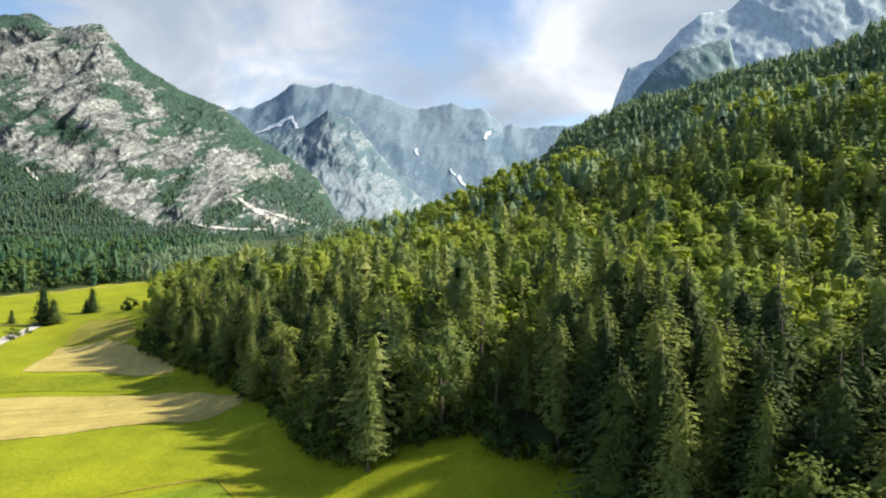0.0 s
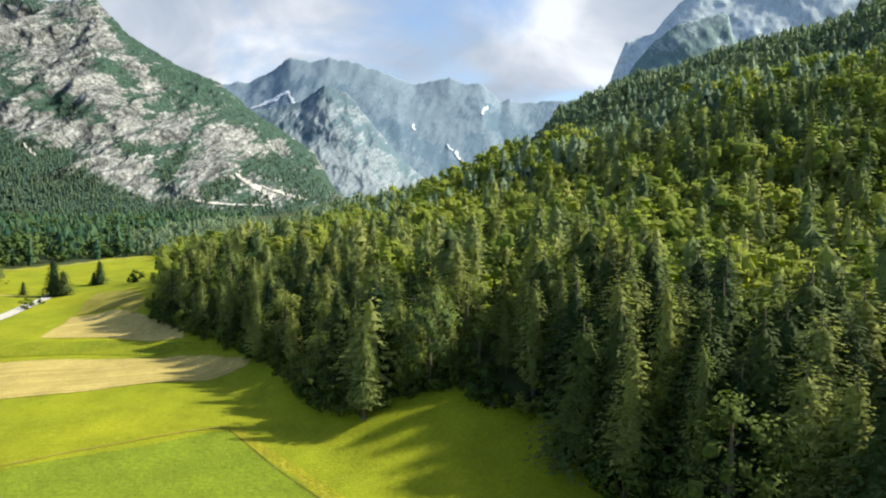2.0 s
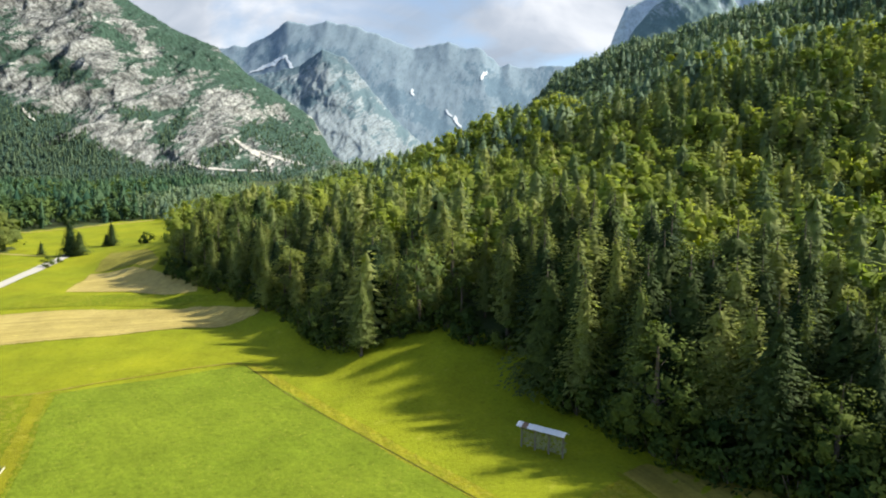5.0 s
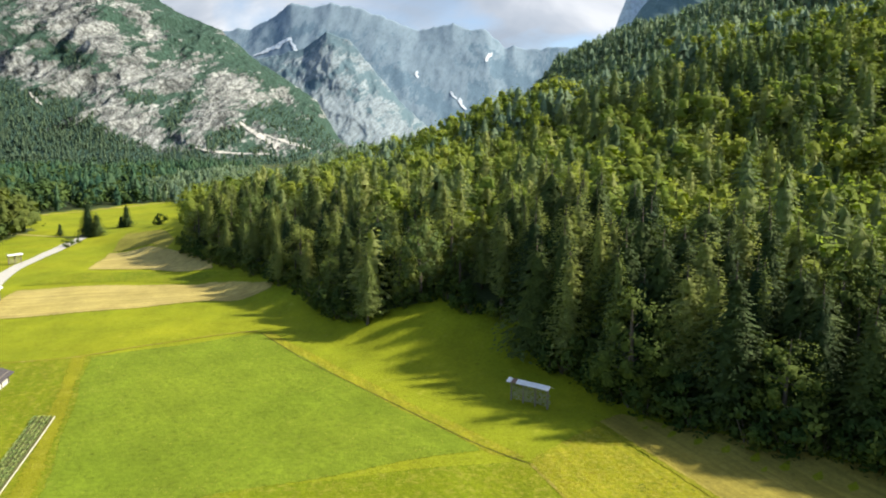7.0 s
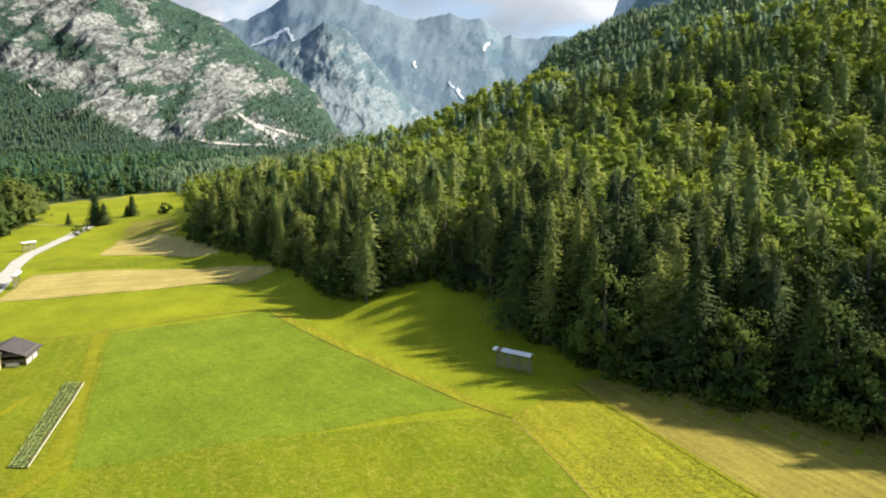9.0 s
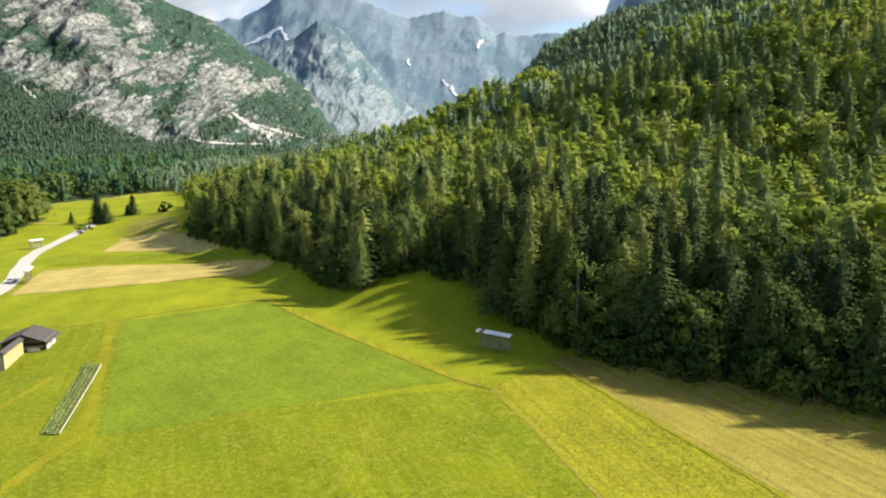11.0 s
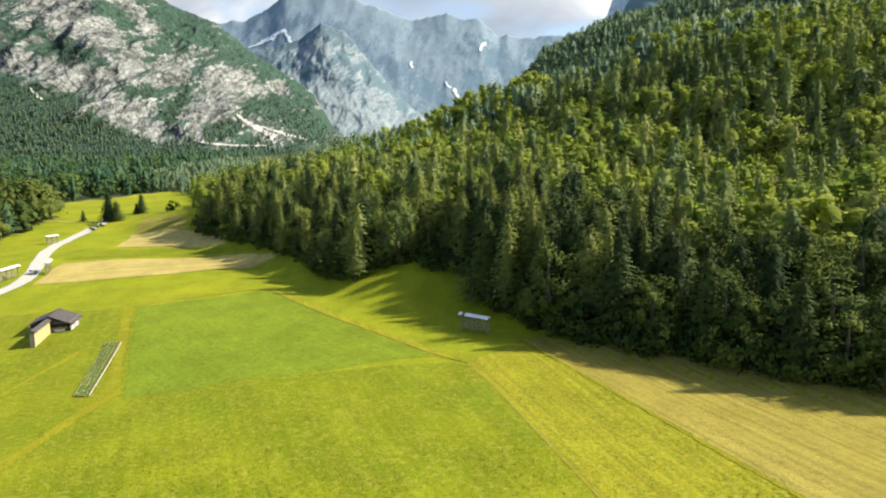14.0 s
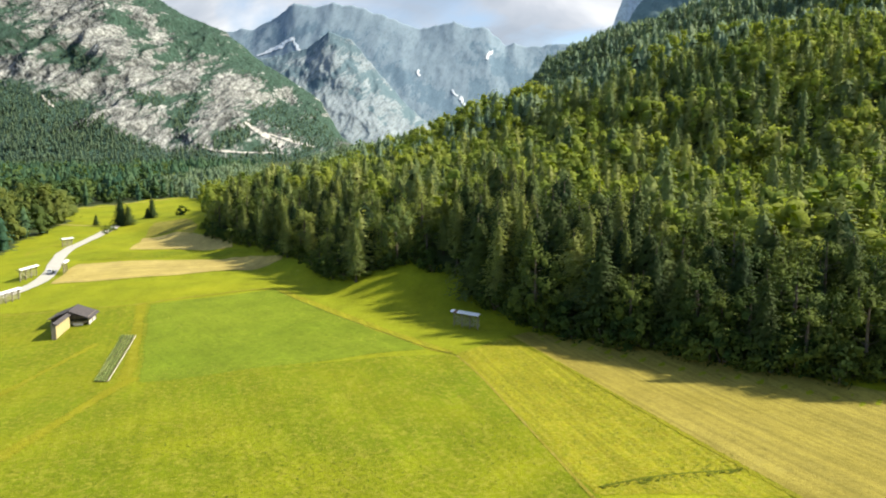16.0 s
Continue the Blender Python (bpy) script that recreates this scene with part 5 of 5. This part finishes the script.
def barn(x, y, turn):
    """A barn open to the front under a wide gabled roof, with a long rack-like wing."""
    ob = tagged(new("barn"), "wooden barn with brown-grey gabled roof and straw-coloured wing", "barn")
    w, l, eave, ridge = 4.3, 7.4, 2.5, 4.15
    for px in (-w, w):
        for py in (0.3, l / 2, l - 0.3):
            part("post", beam((px, py, -0.4), (px, py, eave + 0.1), 0.24, 0.24), WOOD, ob)
    for k in range(20):
        ya = 0.35 + (l - 0.7) * k / 20
        part("board", slab([(-w, ya, -0.3), (-w, ya, eave), (-w, ya + 0.33, eave), (-w, ya + 0.33, -0.3)], 0.05), WOOD, ob)
    part("back_wall", slab([(-w, l - 0.35, -0.3), (w, l - 0.35, -0.3), (w, l - 0.35, eave), (-w, l - 0.35, eave)], 0.12), WOOD, ob)
    part("side_wall", slab([(w, 0.6, -0.3), (w, l - 0.5, -0.3), (w, l - 0.5, 1.25), (w, 0.6, 1.25)], 0.25), PLASTER, ob, "low whitewashed side wall")
    part("front_wall", slab([(0.6, 0.2, -0.3), (3.0, 0.2, -0.3), (3.0, 0.2, 0.95), (0.6, 0.2, 0.95)], 0.2), PLASTER, ob, "low whitewashed front wall")
    for k in range(5):
        part("hay_bale", beam((-3.6 + k * 1.4, 2.6, 0.45), (-2.4 + k * 1.4, 2.6, 0.45), 0.9, 0.9, 0.12), STRAW, ob)
    for z in (eave, ridge - 0.12):
        for px in ((-w, w) if z == eave else (0,)):
            part("purlin", beam((px, -0.6, z), (px, l + 0.3, z), 0.2, 0.2), WOOD, ob)
    for py in (0.2, l / 2, l - 0.3):
        part("tie_beam", beam((-w, py, eave), (w, py, eave), 0.18, 0.2), WOOD, ob)
        for sg in (-1, 1):
            part("rafter", beam((sg * (w + 0.7), py, eave - 0.38), (0, py, ridge), 0.12, 0.16), WOOD, ob)
    for sg in (-1, 1):
        for k in range(6):
            ya, yb = -0.8 + (l + 1.4) * k / 6, -0.8 + (l + 1.4) * (k + 1) / 6 - 0.01
            c = [(0, ya, ridge + 0.18), (0, yb, ridge + 0.18), (sg * (w + 0.9), yb, eave - 0.28), (sg * (w + 0.9), ya, eave - 0.28)]
            part("roof_sheet", slab(c if sg < 0 else c[::-1], 0.07), TILE, ob)
    part("ridge_cap", beam((0, -0.85, ridge + 0.2), (0, l + 0.65, ridge + 0.2), 0.3, 0.08), TILE, ob)
    wl, wz = 11.6, 3.35
    for k in range(4):
        py = -wl + 0.2 + (wl - 0.4) * k / 3
        part("wing_post", beam((-0.3, py, -0.4), (-0.3, py, wz), 0.24, 0.24), WOOD, ob)
    for k in range(24):
        ya, top = -wl + 0.15 + (wl - 0.4) * k / 24, wz - 0.22 + 0.03 * (k % 3)
        part("wing_board", slab([(0.1, ya, -0.3), (0.1, ya + 0.455, -0.3), (0.1, ya + 0.455, top), (0.1, ya, top)], 0.05), STRAW, ob)
    for sg in (-1, 1):
        c = [(-0.3, -wl - 0.3, wz + 0.55), (-0.3, 0.2, wz + 0.55), (-0.3 + sg * 0.95, 0.2, wz), (-0.3 + sg * 0.95, -wl - 0.3, wz)]
        part("wing_roof", slab(c if sg < 0 else c[::-1], 0.06), TILE, ob)
    part("wing_gable", slab([(-0.8, -wl, -0.2), (0.2, -wl, -0.2), (0.2, -wl, wz), (-0.8, -wl, wz)], 0.06), WOOD, ob)
    ob.matrix_basis = pose(x, y, float(terrain(x, y)) - 0.1, 0, 0, turn)
    return ob


barn(-74.2, 78.3, 11)


def vegetable_bed():
    """A long bed with four rows of cabbages and a pale strip of fleece along one side."""
    a, b, c, d = [Vector((*q, 0)) for q in ((-57.2, 68.8), (-53.6, 68.7), (-45.0, 34.4), (-47.9, 34.8))]
    ob = tagged(new("vegetable_bed"), "long planted bed of cabbage rows with pale fleece edge", "vegetable bed")
    at = lambda u, v: (a.lerp(b, u)).lerp(d.lerp(c, u), v)
    U, V = np.meshgrid(np.linspace(0, 0.86, 5), np.linspace(0, 1, 30), indexing="ij")
    P = [(*at(u, v).xy, float(terrain(*at(u, v).xy)) + 0.14) for u, v in zip(U.ravel(), V.ravel())]
    so = new("soil", mesh_of("soil", P, grid_faces(5, 30), SOIL))
    so.parent = ob
    r5 = np.random.default_rng(4)
    heads = []
    for kind in range(3):
        Vv, Ff = [], []
        for q in range(8):
            t = 6.28 * q / 8 + r5.uniform(0, 0.5)
            o, sd = np.array([math.cos(t), math.sin(t), 0]), np.array([-math.sin(t), math.cos(t), 0])
            i, up = len(Vv), r5.uniform(0.5, 1.0)
            Vv += [np.zeros(3), o * 0.6 + sd * 0.45 + [0, 0, 0.5], o * 1.2 + [0, 0, up], o * 0.6 - sd * 0.45 + [0, 0, 0.5]]
            Ff += [(i, i + 1, i + 2), (i, i + 2, i + 3)]
        heads.append(mesh_of("cabbage", Vv, Ff, CROP))
    for row in range(4):
        for k in range(62):
            p0 = at(0.08 + 0.22 * row + r5.normal(0, 0.01), (k + r5.uniform(0.2, 0.8)) / 62)
            head = new("cabbage", heads[(row + k) % 3])
            head.parent = ob
            size = r5.uniform(0.24, 0.4)
            head.matrix_basis = pose(p0.x, p0.y, float(terrain(p0.x, p0.y)) + 0.12, 0, 0, r5.uniform(0, 360)) @ Matrix.Diagonal((size, size, size, 1))
    U, V = np.meshgrid(np.linspace(0.94, 1.0, 4), np.linspace(0, 1, 60), indexing="ij")
    P = [(*at(u, v).xy, float(terrain(*at(u, v).xy)) + 0.22 + 0.12 * math.sin((u - 0.9) * 31.4)) for u, v in zip(U.ravel(), V.ravel())]
    fl = new("fleece", mesh_of("fleece", P, grid_faces(4, 60), FLEECE, smooth=True))
    fl.parent = ob
    fl["label"] = "pale fleece strip"



vegetable_bed()


def tufts(name, label, corners, count, tall, mat, seed):
    """Loose tufts of taller grass in a field: small fans of blades, far too many to count."""
    r6 = np.random.default_rng(seed)
    a, b, c, d = [np.array(q, float) for q in corners]
    U, V = r6.random(count), r6.random(count)
    P = a * ((1 - U) * (1 - V))[:, None] + b * (U * (1 - V))[:, None] + c * (U * V)[:, None] + d * ((1 - U) * V)[:, None]
    thick = np.array([noise.noise(Vector((q[0] * 0.09, q[1] * 0.09, seed))) for q in P])
    P = P[thick + r6.normal(0, 0.2, count) > 0.0]
    n = len(P)
    Z = terrain(P[:, 0], P[:, 1]) + 0.04
    base = np.column_stack([P, Z])
    verts, blades = [], 4
    for k in range(blades):
        t = r6.uniform(0, 6.28, n)
        o = np.column_stack([np.cos(t), np.sin(t), np.zeros(n)])
        side = np.column_stack([-np.sin(t), np.cos(t), np.zeros(n)])
        size = (tall * r6.uniform(0.5, 1.3, n))[:, None]
        verts.append(np.stack([base - side * size * 0.35, base + side * size * 0.35, base + o * size * 1.1 + np.array([0, 0, 1]) * size * 0.45], 1))
    Vv = np.concatenate(verts).reshape(-1, 3)
    tone = np.repeat(np.tile(r6.random(n), blades), 3)
    return tagged(new(name, mesh_of(name, Vv, np.arange(len(Vv)).reshape(-1, 3), mat, tone=tone, normals=np.tile((0.0, 0.0, 1.0), (len(Vv), 1)))), label, "grass", kind="stuff")


TUFT = leaf_material("grass tufts", (0.20, 0.22, 0.014), (0.36, 0.34, 0.07), glow=0.25)
tufts("grass_tufts", "pale tufts of taller grass in the mown meadow", [(-60, 40), (24, 50), (40, -24), (-40, -30)], 9000, 0.16, TUFT, 3)
tufts("grass_tufts", "rough flowering tufts in the yellow strip", [(23, 50), (36, 62), (63, -14), (37.5, -13)], 3000, 0.16, TUFT, 4)
tufts("grass_tufts", "sparse pale tufts in the green field", [(-62, 100), (-31, 118), (16, 54), (-38, 34)], 3000, 0.18, TUFT, 5)
WEED = leaf_material("weed leaves", (0.075, 0.105, 0.010), (0.140, 0.165, 0.014), glow=0.25)
tufts("weed_tufts", "dark green weeds scattered in the near meadow", [(-36, 12), (30, 14), (42, -30), (-36, -30)], 3600, 0.20, WEED, 6)
tufts("weed_tufts", "dark green weeds scattered in the yellow strip", [(28, 38), (44, 46), (64, -12), (38, -12)], 2200, 0.22, WEED, 7)
tufts("weed_tufts", "bushy dark weeds along the short furrow", [(38.5, -11.6), (60.5, -7.0), (60.5, -6.0), (38.5, -10.4)], 220, 0.34, WEED, 8)


def car(x, y, turn):
    """A small silver estate car."""
    ob = tagged(new("car"), "silver car on the gravel road", "car")
    prof = [(-2.1, 0.35), (-2.15, 0.75), (-1.95, 0.95), (-1.7, 1.4), (-0.2, 1.48), (0.55, 1.38), (1.15, 0.98), (1.95, 0.82), (2.1, 0.6), (2.1, 0.35)]
    bm = bmesh.new()
    sides = [[bm.verts.new((px, sg * (0.85 if pz < 1 else 0.66), pz)) for px, pz in prof] for sg in (-1, 1)]
    n = len(prof)
    for k in range(n):
        bm.faces.new((sides[0][k], sides[0][(k + 1) % n], sides[1][(k + 1) % n], sides[1][k]))
    bm.faces.new(sides[0][::-1])
    bm.faces.new(sides[1])
    bmesh.ops.recalc_face_normals(bm, faces=bm.faces)
    bmesh.ops.bevel(bm, geom=bm.edges[:], offset=0.05, segments=2, affect="EDGES")
    part("body", bm, PAINT, ob)
    for sg in (-1, 1):
        part("side_window", slab([(-1.55, sg * 0.80, 1.0), (0.85, sg * 0.80, 1.0), (0.4, sg * 0.70, 1.36), (-1.5, sg * 0.70, 1.36)], 0.02), GLASS, ob)
        for wx in (-1.3, 1.3):
            bm = bmesh.new()
            bmesh.ops.create_cone(bm, cap_ends=True, segments=16, radius1=0.32, radius2=0.32, depth=0.22)
            bmesh.ops.transform(bm, matrix=pose(wx, sg * 0.78, 0.32, 90, 0, 0), verts=bm.verts)
            bmesh.ops.bevel(bm, geom=bm.edges[:], offset=0.03, segments=1, affect="EDGES")
            part("wheel", bm, RUBBER, ob)
    part("windscreen", slab([(0.62, -0.62, 1.36), (1.14, -0.72, 1.02), (1.14, 0.72, 1.02), (0.62, 0.62, 1.36)], 0.02), GLASS, ob)
    part("rear_window", slab([(-1.98, -0.68, 1.0), (-1.76, -0.6, 1.36), (-1.76, 0.6, 1.36), (-1.98, 0.68, 1.0)], 0.02), GLASS, ob)
    ob.matrix_basis = pose(x, y, float(terrain(x, y)) + 0.22, 0, 0, turn)


car(-116.6, 149.6, 108)
